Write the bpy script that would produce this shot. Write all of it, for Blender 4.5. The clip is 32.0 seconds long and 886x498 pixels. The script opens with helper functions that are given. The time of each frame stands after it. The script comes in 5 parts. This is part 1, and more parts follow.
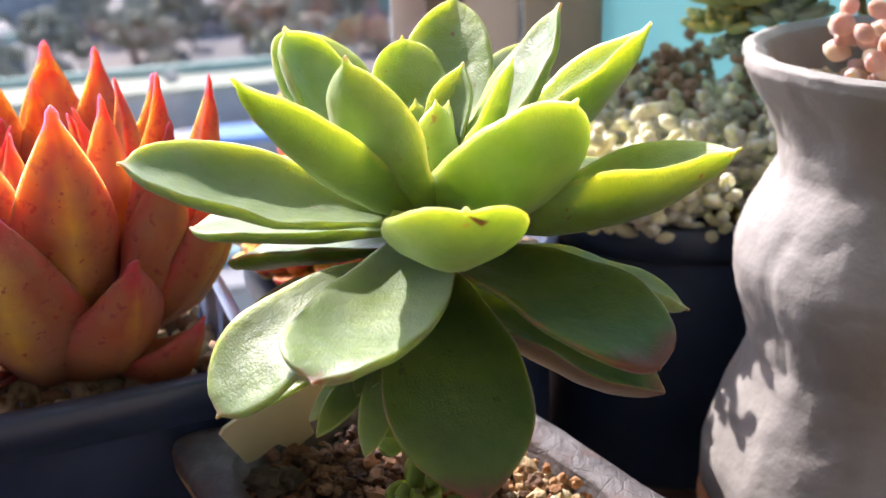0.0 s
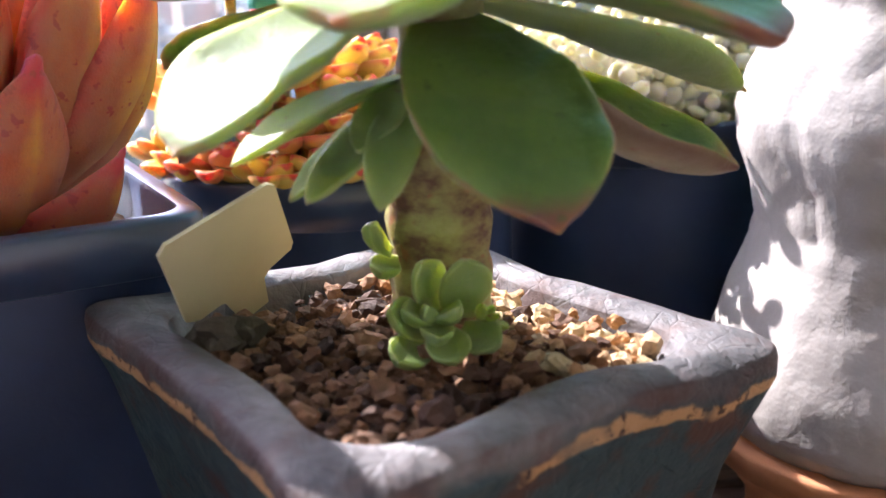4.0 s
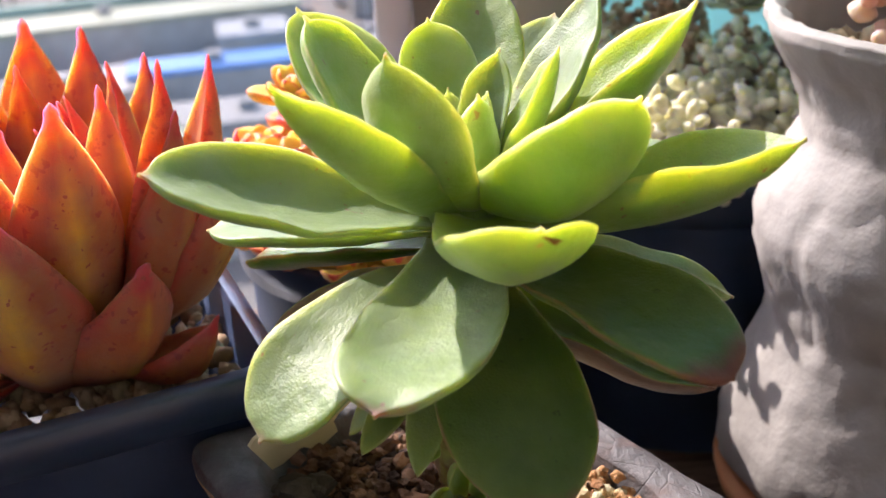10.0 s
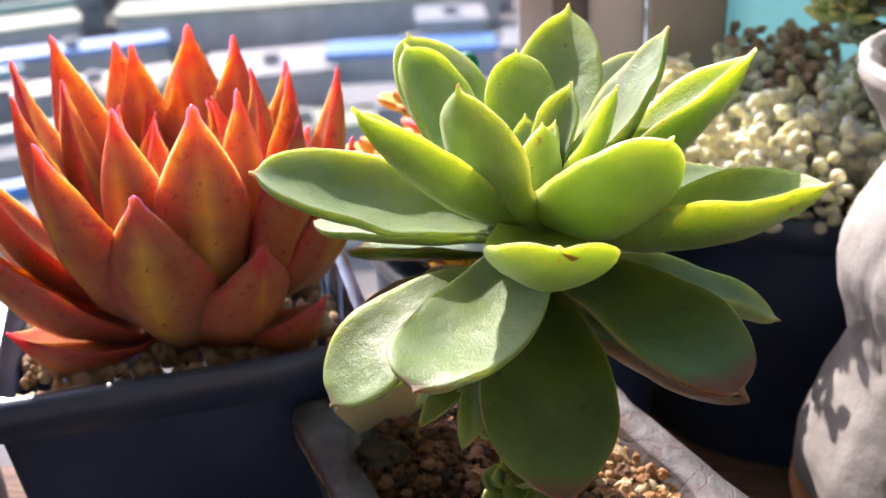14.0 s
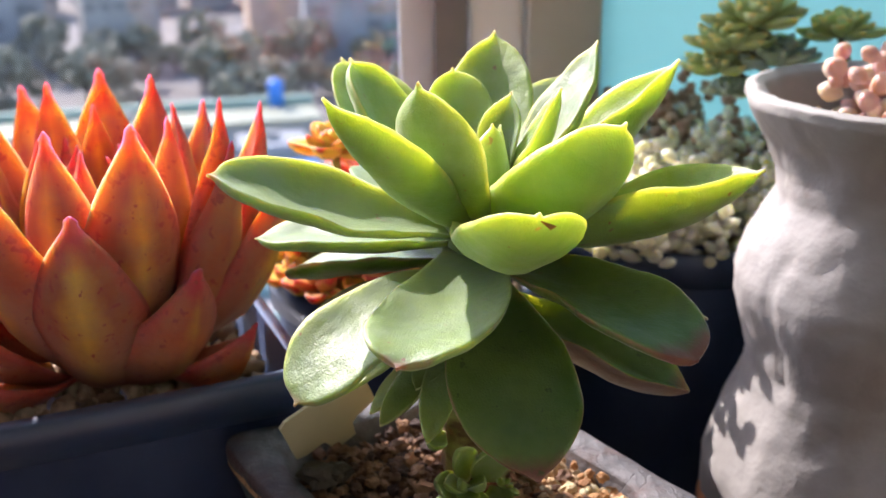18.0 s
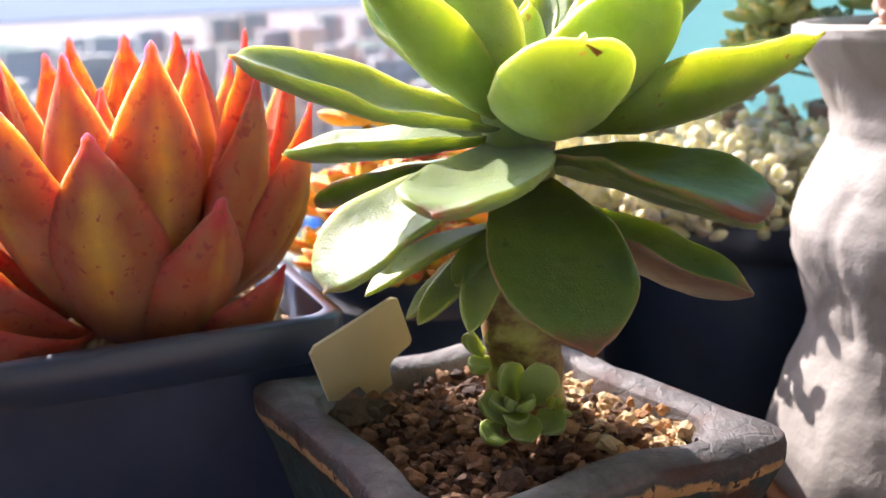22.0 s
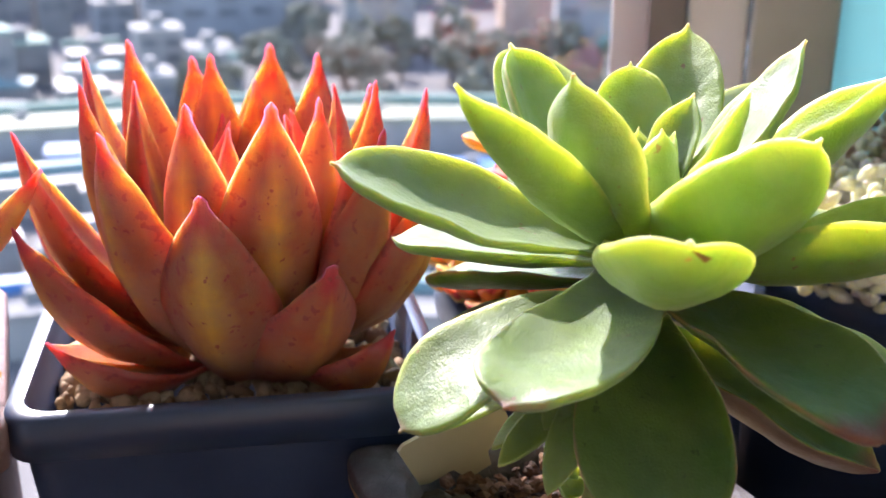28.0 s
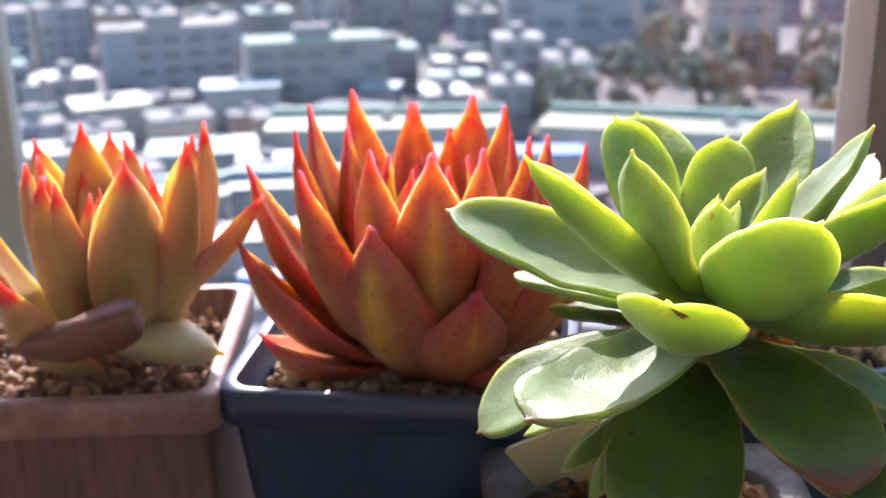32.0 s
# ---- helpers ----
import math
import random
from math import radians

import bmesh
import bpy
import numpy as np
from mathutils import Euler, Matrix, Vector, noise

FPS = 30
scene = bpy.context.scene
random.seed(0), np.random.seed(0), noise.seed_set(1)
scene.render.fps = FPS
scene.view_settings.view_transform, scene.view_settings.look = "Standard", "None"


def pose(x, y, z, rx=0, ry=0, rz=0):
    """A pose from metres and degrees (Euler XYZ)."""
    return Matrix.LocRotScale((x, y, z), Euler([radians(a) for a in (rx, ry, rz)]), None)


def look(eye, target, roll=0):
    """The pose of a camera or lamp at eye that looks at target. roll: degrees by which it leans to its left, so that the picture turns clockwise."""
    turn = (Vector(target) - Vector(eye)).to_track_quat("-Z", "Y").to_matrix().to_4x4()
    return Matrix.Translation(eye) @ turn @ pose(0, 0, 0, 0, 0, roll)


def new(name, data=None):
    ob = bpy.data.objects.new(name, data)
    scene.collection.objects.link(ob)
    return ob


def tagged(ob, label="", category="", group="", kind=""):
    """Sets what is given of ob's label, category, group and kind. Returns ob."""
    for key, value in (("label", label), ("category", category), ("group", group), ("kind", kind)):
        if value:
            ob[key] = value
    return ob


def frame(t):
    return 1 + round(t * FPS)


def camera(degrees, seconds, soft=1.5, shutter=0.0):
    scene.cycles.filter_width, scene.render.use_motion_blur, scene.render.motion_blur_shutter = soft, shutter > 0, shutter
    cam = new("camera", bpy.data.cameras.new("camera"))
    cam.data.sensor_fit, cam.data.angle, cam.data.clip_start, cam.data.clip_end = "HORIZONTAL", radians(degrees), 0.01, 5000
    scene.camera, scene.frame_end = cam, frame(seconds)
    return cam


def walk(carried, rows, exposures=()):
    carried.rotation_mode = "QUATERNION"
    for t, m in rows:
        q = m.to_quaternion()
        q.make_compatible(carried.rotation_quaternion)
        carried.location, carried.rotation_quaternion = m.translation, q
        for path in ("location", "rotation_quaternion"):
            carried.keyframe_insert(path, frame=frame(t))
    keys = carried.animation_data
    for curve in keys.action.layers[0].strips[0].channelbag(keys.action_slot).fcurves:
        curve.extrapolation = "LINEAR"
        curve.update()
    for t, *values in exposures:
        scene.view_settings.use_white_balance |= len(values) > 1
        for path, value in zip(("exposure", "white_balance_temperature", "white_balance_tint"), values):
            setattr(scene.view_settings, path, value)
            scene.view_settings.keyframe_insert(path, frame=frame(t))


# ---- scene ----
cam = camera(42.5, 32.0)
# seconds, place in metres, turn in degrees
PATH = [
    (0.0, 0.0164, -0.2418, 0.233, 68.21, 2.3, 2.75),
    (1.0, 0.0081, -0.2374, 0.2101, 69.01, 2.05, 1.75),
    (1.5, 0.0038, -0.2284, 0.1937, 68.5, 1.76, 0.85),
    (2.0, 0.0006, -0.2213, 0.1778, 68.02, 1.67, 0.23),
    (2.5, -0.003, -0.2186, 0.169, 68.78, 1.16, -0.76),
    (3.0, -0.0076, -0.2136, 0.1604, 70.99, 1.21, -1.88),
    (3.5, -0.0116, -0.2118, 0.1514, 73.37, 1.37, -3.17),
    (5.5, -0.0255, -0.1969, 0.1441, 75.56, 3.36, -6.78),
    (6.0, -0.0249, -0.1979, 0.1457, 75.17, 3.63, -6.62),
    (6.5, -0.0235, -0.201, 0.1533, 75.0, 3.21, -7.66),
    (7.0, -0.0163, -0.2046, 0.171, 72.9, 3.28, -7.26),
    (7.5, -0.0128, -0.2135, 0.1843, 71.57, 3.22, -5.56),
    (8.0, -0.0069, -0.2072, 0.1983, 69.17, 2.72, -4.36),
    (8.5, -0.0046, -0.2162, 0.2192, 67.83, 2.6, -2.69),
    (9.0, 0.0003, -0.2222, 0.233, 66.84, 2.73, -1.63),
    (10.0, -0.0036, -0.2231, 0.2425, 64.43, 2.95, -0.48),
    (10.5, 0.0015, -0.2274, 0.2522, 64.24, 3.24, -0.6),
    (11.0, 0.0053, -0.2306, 0.2626, 62.93, 3.61, -0.41),
    (11.5, 0.0027, -0.2304, 0.2627, 61.98, 3.63, -0.5),
    (12.0, 0.0079, -0.2365, 0.2634, 61.8, 3.48, 0.0),
    (12.5, 0.0192, -0.247, 0.2658, 62.95, 2.2, 3.15),
    (13.0, 0.0281, -0.2536, 0.265, 63.8, 1.95, 7.66),
    (14.0, 0.0236, -0.2503, 0.2583, 64.49, 2.58, 9.63),
    (14.5, 0.0196, -0.2505, 0.2553, 64.55, 2.82, 7.98),
    (15.0, 0.0241, -0.2474, 0.2549, 64.55, 2.96, 5.11),
    (15.5, 0.0219, -0.2449, 0.2511, 65.28, 3.28, 4.02),
    (17.5, -0.0039, -0.2675, 0.2363, 70.25, 2.44, 0.07),
    (18.0, -0.005, -0.2706, 0.2354, 70.44, 0.81, 0.93),
    (18.5, -0.002, -0.2723, 0.2333, 71.26, 0.17, 3.1),
    (19.0, 0.0057, -0.2722, 0.2354, 70.96, 0.46, 6.17),
    (19.5, 0.0074, -0.2712, 0.2348, 70.74, 0.75, 8.22),
    (20.0, 0.0099, -0.2688, 0.2194, 71.34, 1.58, 8.46),
    (21.0, 0.0103, -0.2669, 0.1934, 76.09, 3.23, 3.59),
    (22.0, -0.0071, -0.2677, 0.1777, 77.09, 2.76, 2.3),
    (23.0, -0.0215, -0.2595, 0.1694, 76.67, 2.38, 2.11),
    (24.0, -0.0319, -0.2541, 0.1653, 77.41, 2.64, -0.47),
    (24.5, -0.0371, -0.2527, 0.166, 77.54, 3.13, -1.15),
    (25.0, -0.0427, -0.2528, 0.172, 77.73, 2.91, -2.35),
    (25.5, -0.0434, -0.2539, 0.1774, 77.43, 2.91, -2.73),
    (27.5, -0.0126, -0.2454, 0.2166, 72.06, -1.23, 6.4),
    (28.0, 0.0106, -0.2346, 0.2261, 70.55, -0.44, 13.59),
    (29.0, 0.05, -0.232, 0.2343, 71.03, 0.19, 20.12),
    (29.5, 0.0646, -0.2413, 0.2393, 70.75, 0.99, 26.25),
    (30.0, 0.0753, -0.2474, 0.2417, 71.01, 1.56, 29.94),
    (30.5, 0.0866, -0.2556, 0.2464, 70.98, 1.49, 30.59),
    (31.0, 0.0936, -0.2554, 0.2503, 71.02, 1.19, 31.29),
    (32.0, 0.0777, -0.2558, 0.248, 71.18, 0.98, 31.13),
]
EXPOSURE = [(0.0, 2.25, 6250), (1.0, 2.65, 6300), (2.0, 3.0, 6500), (3.0, 3.1, 5950), (6.0, 3.24, 6250), (7.0, 3.25, 6400), (8.0, 2.7, 6300), (9.0, 2.3, 6300), (11.0, 2.15, 6450), (15.0, 2.15, 6400), (18.0, 2.25, 6150), (20.0, 2.3, 6100), (22.0, 2.6, 6450), (23.0, 2.92, 6350), (25.5, 2.84, 6200), (28.0, 2.46, 6000), (29.0, 2.28, 6050), (30.0, 2.3, 6000), (32.0, 2.18, 6050)]
walk(cam, [(t, pose(x, y, z, rx, ry, rz)) for t, x, y, z, rx, ry, rz in PATH], [(t, e - 0.28, k, 22) for t, e, k in EXPOSURE])
cam.data.dof.use_dof = True
cam.data.dof.focus_distance = 0.250
cam.data.dof.aperture_fstop = 21.0

# ---- light ----
SUN_TURN, SUN_RISE = 40.0, 37.0          # degrees left of straight ahead, degrees above the horizon
world = bpy.data.worlds.new("sky")
scene.world = world
world.use_nodes = True
wn = world.node_tree.nodes
sky = wn.new("ShaderNodeTexSky")
sky.sky_type = "NISHITA"
sky.sun_disc = False
sky.sun_elevation = radians(SUN_RISE)
sky.sun_rotation = radians(-SUN_TURN)
sky.dust_density = 1.2
world.node_tree.links.new(sky.outputs[0], wn["Background"].inputs[0])
wn["Background"].inputs[1].default_value = 0.15
sun_data = bpy.data.lights.new("sun", "SUN")
sun_data.energy, sun_data.angle, sun_data.color = 2.2, radians(0.6), (1.0, 0.94, 0.84)
sun = new("sun", sun_data)
st, sr = radians(SUN_TURN), radians(SUN_RISE)
sun_way = Vector((-math.sin(st) * math.cos(sr), math.cos(st) * math.cos(sr), math.sin(sr)))
sun.matrix_world = look(sun_way * 20, (0, 0, 0))

TABLE = -0.015


# ---- materials ----
def material(name, rough=0.6, metal=0.0):
    m = bpy.data.materials.new(name)
    m.use_nodes = True
    b = m.node_tree.nodes["Principled BSDF"]
    b.inputs["Roughness"].default_value, b.inputs["Metallic"].default_value = rough, metal
    return m, m.node_tree.nodes, m.node_tree.links, b


def ramp(nodes, links, source, stops):
    r = nodes.new("ShaderNodeValToRGB")
    links.new(source, r.inputs[0])
    while len(r.color_ramp.elements) < len(stops):
        r.color_ramp.elements.new(0.5)
    for e, (at, col) in zip(r.color_ramp.elements, stops):
        e.position, e.color = at, (*col, 1) if len(col) == 3 else col
    return r.outputs[0]


def grain(nodes, links, scale, detail=4, stretch=None, rough=0.6):
    tc = nodes.new("ShaderNodeTexCoord")
    n = nodes.new("ShaderNodeTexNoise")
    n.inputs["Scale"].default_value, n.inputs["Detail"].default_value = scale, detail
    n.inputs["Roughness"].default_value = rough
    if stretch:
        mp = nodes.new("ShaderNodeMapping")
        mp.inputs["Scale"].default_value = stretch
        links.new(tc.outputs["Object"], mp.inputs[0])
        links.new(mp.outputs[0], n.inputs[0])
    else:
        links.new(tc.outputs["Object"], n.inputs[0])
    return n.outputs[0]


def mixed(nodes, links, a, b, factor, blend="MIX"):
    x = nodes.new("ShaderNodeMix")
    x.data_type, x.blend_type = "RGBA", blend
    for sock, v in ((x.inputs[6], a), (x.inputs[7], b), (x.inputs[0], factor)):
        if hasattr(v, "links"):
            links.new(v, sock)
        elif isinstance(v, tuple):
            sock.default_value = (*v, 1)
        else:
            sock.default_value = v
    return x.outputs[2]


def bump(nodes, links, bsdf, height, strength, distance=0.001, under=None):
    b = nodes.new("ShaderNodeBump")
    b.inputs["Strength"].default_value, b.inputs["Distance"].default_value = strength, distance
    links.new(height, b.inputs["Height"])
    if under:
        links.new(under, b.inputs["Normal"])
    links.new(b.outputs[0], bsdf.inputs["Normal"])
    return b.outputs[0]


def plain(name, dark, light, scale=60, rough=0.6, metal=0.0, relief=0.2, fine=900, distance=0.0008, stretch=None):
    """A surface of two tones with blotches and fine relief."""
    m, n, l, b = material(name, rough, metal)
    big = grain(n, l, scale, 5, stretch)
    small = grain(n, l, fine, 3, stretch)
    c = ramp(n, l, big, [(0.3, dark), (0.7, light)])
    l.new(mixed(n, l, c, (0.5, 0.5, 0.5), 0.0), b.inputs["Base Color"])
    l.new(ramp(n, l, big, [(0.2, (max(rough - 0.15, 0),) * 3), (0.8, (min(rough + 0.15, 1),) * 3)]), b.inputs["Roughness"])
    bump(n, l, b, small, relief, distance)
    return m


def leaf_material(name, deep, pale, edge, tip, glow=1.0, rough=0.42, scale=0.008, edge_from=0.985, tip_from=0.985, speck=(0.25, 0.05, 0.03), specks=0.62, foot=None, tip_soft=0.03, bloom=(0.50, 0.58, 0.46), bloomed=0.2, heart=None, edge_soft=0.075, freckled=0.0, sheen=0.0):
    """Fleshy leaf: UV x runs from foot to tip, UV y from midrib (0) to margin (1)."""
    m, n, l, b = material(name, rough)
    uv = n.new("ShaderNodeUVMap")
    sep = n.new("ShaderNodeSeparateXYZ")
    l.new(uv.outputs[0], sep.inputs[0])
    blot = grain(n, l, 55, 4)
    oi = n.new("ShaderNodeObjectInfo")
    col = ramp(n, l, blot, [(0.32, deep), (0.68, pale)])
    hsv = n.new("ShaderNodeHueSaturation")
    vary = n.new("ShaderNodeMapRange")
    l.new(oi.outputs["Random"], vary.inputs[0])
    vary.inputs[3].default_value, vary.inputs[4].default_value = 0.85, 1.15
    l.new(vary.outputs[0], hsv.inputs["Value"])
    l.new(col, hsv.inputs["Color"])
    col = hsv.outputs[0]
    if heart:
        # yellower middle of the leaf, partly standing in for sunlight glowing through it
        mid = n.new("ShaderNodeMath")
        mid.operation = "MULTIPLY_ADD"
        l.new(grain(n, l, 70, 3), mid.inputs[0])
        mid.inputs[1].default_value = 0.9
        some = n.new("ShaderNodeMath")
        some.operation = "MULTIPLY_ADD"
        l.new(oi.outputs["Random"], some.inputs[0])
        some.inputs[1].default_value = 0.36
        l.new(sep.outputs[1], some.inputs[2])
        l.new(some.outputs[0], mid.inputs[2])
        col = mixed(n, l, heart, col, ramp(n, l, mid.outputs[0], [(0.45, (0, 0, 0)), (1.15, (1, 1, 1))]))
    if foot:
        col = mixed(n, l, foot, col, ramp(n, l, sep.outputs[0], [(0.05, (0, 0, 0)), (0.55, (1, 1, 1))]))
    wob = n.new("ShaderNodeMath")
    wob.operation = "MULTIPLY_ADD"
    l.new(grain(n, l, 160, 3), wob.inputs[0])
    wob.inputs[1].default_value = 0.10
    inset = n.new("ShaderNodeMath")
    inset.operation = "SUBTRACT"
    l.new(sep.outputs[1], inset.inputs[0])
    inset.inputs[1].default_value = 0.08
    l.new(inset.outputs[0], wob.inputs[2])
    col = mixed(n, l, col, edge, ramp(n, l, wob.outputs[0], [(edge_from + 0.015 - edge_soft, (0, 0, 0)), (min(edge_from + 0.015, 1.0), (0.85, 0.85, 0.85))]))
    wob2 = n.new("ShaderNodeMath")
    wob2.operation = "MULTIPLY_ADD"
    l.new(grain(n, l, 120, 4), wob2.inputs[0])
    wob2.inputs[1].default_value = 0.12
    low = n.new("ShaderNodeMath")
    low.operation = "SUBTRACT"
    l.new(sep.outputs[0], low.inputs[0])
    low.inputs[1].default_value = 0.11
    l.new(low.outputs[0], wob2.inputs[2])
    col = mixed(n, l, col, tip, ramp(n, l, wob2.outputs[0], [(tip_from - 0.06, (0, 0, 0)), (tip_from - 0.06 + tip_soft, (1, 1, 1))]))
    spot = grain(n, l, 330, 2)
    if freckled:
        near = n.new("ShaderNodeMath")
        near.operation = "MULTIPLY_ADD"
        l.new(ramp(n, l, sep.outputs[1], [(0.25, (0, 0, 0)), (0.9, (1, 1, 1))]), near.inputs[0])
        near.inputs[1].default_value = freckled
        l.new(spot, near.inputs[2])
        spot = near.outputs[0]
    col = mixed(n, l, col, speck, ramp(n, l, spot, [(specks + 0.10, (0, 0, 0)), (specks + 0.14, (0.8, 0.8, 0.8))]))
    # a few larger corky blemishes
    mark = grain(n, l, 105, 3, rough=0.75)
    col = mixed(n, l, col, tip, ramp(n, l, mark, [(0.725, (0, 0, 0)), (0.75, (0.75, 0.75, 0.75))]))
    l.new(col, b.inputs["Base Color"])
    b.inputs["Subsurface Weight"].default_value = glow
    b.inputs["Subsurface Radius"].default_value = (1.0, 0.9, 0.3)
    b.inputs["Subsurface Scale"].default_value = scale
    b.inputs["Specular IOR Level"].default_value = 0.5
    b.inputs["Sheen Weight"].default_value = sheen
    b.inputs["Sheen Roughness"].default_value = 0.35
    one = bump(n, l, b, grain(n, l, 60, 3), 0.5, 0.0026)
    two = bump(n, l, b, grain(n, l, 420, 3), 0.08, 0.0008, under=one)
    skin = bump(n, l, b, grain(n, l, 1900, 2), 0.38, 0.0005, under=two)
    # powdery bloom: a thin pale dust over the skin, rubbed off in places
    dust = n.new("ShaderNodeBsdfDiffuse")
    dust.inputs[0].default_value = (*bloom, 1)
    l.new(skin, dust.inputs["Normal"])
    both = n.new("ShaderNodeMixShader")
    l.new(ramp(n, l, grain(n, l, 90, 6, rough=0.7), [(0.38, (bloomed * 0.35,) * 3), (0.62, (bloomed * 1.4,) * 3)]), both.inputs[0])
    l.new(b.outputs[0], both.inputs[1])
    l.new(dust.outputs[0], both.inputs[2])
    l.new(both.outputs[0], n["Material Output"].inputs[0])
    return m


GREEN = leaf_material("green_leaf", (0.20, 0.335, 0.040), (0.34, 0.45, 0.10), (0.74, 0.58, 0.27), (0.45, 0.13, 0.06), glow=1.0, edge_from=0.972, edge_soft=0.04, sheen=0.3, scale=0.009, bloomed=0.22, tip_from=0.98, specks=0.60)
# GREEN again, yellower for leaves the sun shines through; the glow is coloured in.
LIT_GREEN = leaf_material("backlit_green_leaf", (0.19, 0.335, 0.024), (0.33, 0.45, 0.055), (0.72, 0.52, 0.16), (0.50, 0.14, 0.05), glow=1.0, edge_from=0.974, edge_soft=0.045, sheen=0.22, scale=0.010, bloomed=0.12, tip_from=0.985, specks=0.60)
PALE_GREEN = leaf_material("powdery_green_leaf", (0.15, 0.245, 0.06), (0.235, 0.325, 0.105), (0.50, 0.33, 0.18), (0.30, 0.11, 0.07), glow=0.9, bloom=(0.29, 0.345, 0.28), bloomed=0.28, tip_from=0.965, edge_from=0.978, edge_soft=0.03, sheen=0.22)
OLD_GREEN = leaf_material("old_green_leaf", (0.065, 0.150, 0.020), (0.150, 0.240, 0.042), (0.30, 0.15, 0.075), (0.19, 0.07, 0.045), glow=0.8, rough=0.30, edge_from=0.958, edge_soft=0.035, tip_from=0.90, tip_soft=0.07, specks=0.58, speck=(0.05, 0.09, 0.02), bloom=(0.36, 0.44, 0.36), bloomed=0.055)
TAN_UNDER = leaf_material("tan_leaf_underside", (0.17, 0.145, 0.075), (0.32, 0.27, 0.16), (0.15, 0.075, 0.05), (0.13, 0.05, 0.04), glow=0.2, rough=0.34, edge_from=0.9, edge_soft=0.3, tip_from=0.9, tip_soft=0.1, specks=0.55, speck=(0.22, 0.07, 0.05), bloom=(0.38, 0.37, 0.30), bloomed=0.12)
PUP_GREEN = leaf_material("offset_leaf", (0.19, 0.31, 0.04), (0.32, 0.42, 0.095), (0.45, 0.52, 0.2), (0.34, 0.3, 0.12), glow=0.8, scale=0.006, bloom=(0.42, 0.52, 0.40))
RED = leaf_material("red_leaf", (0.48, 0.085, 0.035), (0.64, 0.22, 0.055), (0.64, 0.06, 0.05), (0.62, 0.010, 0.055), glow=1.0, scale=0.008, edge_from=0.90, edge_soft=0.22, tip_from=0.80, tip_soft=0.14, specks=0.555, speck=(0.42, 0.02, 0.025), foot=(0.50, 0.18, 0.10), bloom=(0.46, 0.27, 0.24), bloomed=0.26, heart=(0.88, 0.54, 0.045), freckled=0.07)
AMBER = leaf_material("amber_leaf", (0.54, 0.29, 0.085), (0.66, 0.43, 0.15), (0.62, 0.18, 0.12), (0.62, 0.010, 0.04), glow=1.0, scale=0.010, edge_from=0.93, edge_soft=0.2, tip_from=0.86, tip_soft=0.07, specks=0.60, speck=(0.45, 0.06, 0.03), foot=(0.50, 0.46, 0.17), bloom=(0.44, 0.33, 0.29), bloomed=0.22)
WITHERED = leaf_material("withered_leaf", (0.14, 0.055, 0.035), (0.28, 0.12, 0.085), (0.34, 0.13, 0.08), (0.40, 0.22, 0.17), glow=0.4, rough=0.35, bloom=(0.3, 0.2, 0.18), bloomed=0.12)
CREAM_LEAF = leaf_material("pale_lower_leaf", (0.58, 0.50, 0.22), (0.70, 0.62, 0.34), (0.66, 0.48, 0.28), (0.6, 0.05, 0.06), glow=0.9, tip_from=0.97, bloom=(0.5, 0.46, 0.36), bloomed=0.3)
GOLD = leaf_material("gold_leaf", (0.76, 0.44, 0.06), (0.86, 0.68, 0.15), (0.75, 0.12, 0.06), (0.7, 0.06, 0.05), glow=0.8, scale=0.006, edge_from=0.96, edge_soft=0.2, tip_from=0.95, bloom=(0.6, 0.4, 0.2), bloomed=0.15)
ORANGE = leaf_material("orange_leaf", (0.66, 0.20, 0.05), (0.80, 0.42, 0.08), (0.66, 0.07, 0.05), (0.62, 0.04, 0.05), glow=0.8, scale=0.006, edge_from=0.93, edge_soft=0.2, tip_from=0.92, bloom=(0.6, 0.38, 0.26), bloomed=0.2)
AGAVE = leaf_material("blue_green_leaf", (0.34, 0.46, 0.13), (0.52, 0.60, 0.20), (0.74, 0.66, 0.16), (0.74, 0.60, 0.14), glow=0.6, scale=0.006, tip_from=0.93)
BLUE_AGAVE = leaf_material("grey_green_leaf", (0.36, 0.46, 0.34), (0.48, 0.58, 0.46), (0.46, 0.50, 0.34), (0.45, 0.42, 0.24), glow=0.5, scale=0.006, bloomed=0.3)
BEAD = leaf_material("bead_leaf", (0.70, 0.66, 0.44), (0.86, 0.82, 0.62), (0.84, 0.80, 0.6), (0.72, 0.55, 0.40), glow=0.8, scale=0.006, bloom=(0.80, 0.76, 0.64), bloomed=0.3, specks=0.7)
PINK = leaf_material("pink_bead", (0.62, 0.30, 0.25), (0.78, 0.52, 0.44), (0.76, 0.46, 0.38), (0.72, 0.22, 0.18), glow=0.8, scale=0.006, bloom=(0.66, 0.52, 0.48), bloomed=0.4)
CREAM_BEAD = leaf_material("cream_bead", (0.70, 0.48, 0.36), (0.82, 0.66, 0.52), (0.8, 0.6, 0.5), (0.75, 0.3, 0.22), glow=0.8, scale=0.006, bloom=(0.7, 0.62, 0.55), bloomed=0.4)
DRY = plain("dry_sprigs", (0.44, 0.27, 0.17), (0.64, 0.45, 0.31), 200, 0.85)
BLACK = plain("black_plastic", (0.026, 0.044, 0.098), (0.042, 0.068, 0.140), 40, 0.40, relief=0.10)
BROWN = plain("brown_glaze", (0.151, 0.085, 0.0648), (0.266, 0.162, 0.126), 60, 0.78, relief=0.6, fine=300, distance=0.0012, stretch=(5, 5, 0.6))
WHITE = plain("white_clay", (0.335, 0.31, 0.285), (0.45, 0.425, 0.395), 35, 0.62, relief=0.4, fine=130, distance=0.0015)
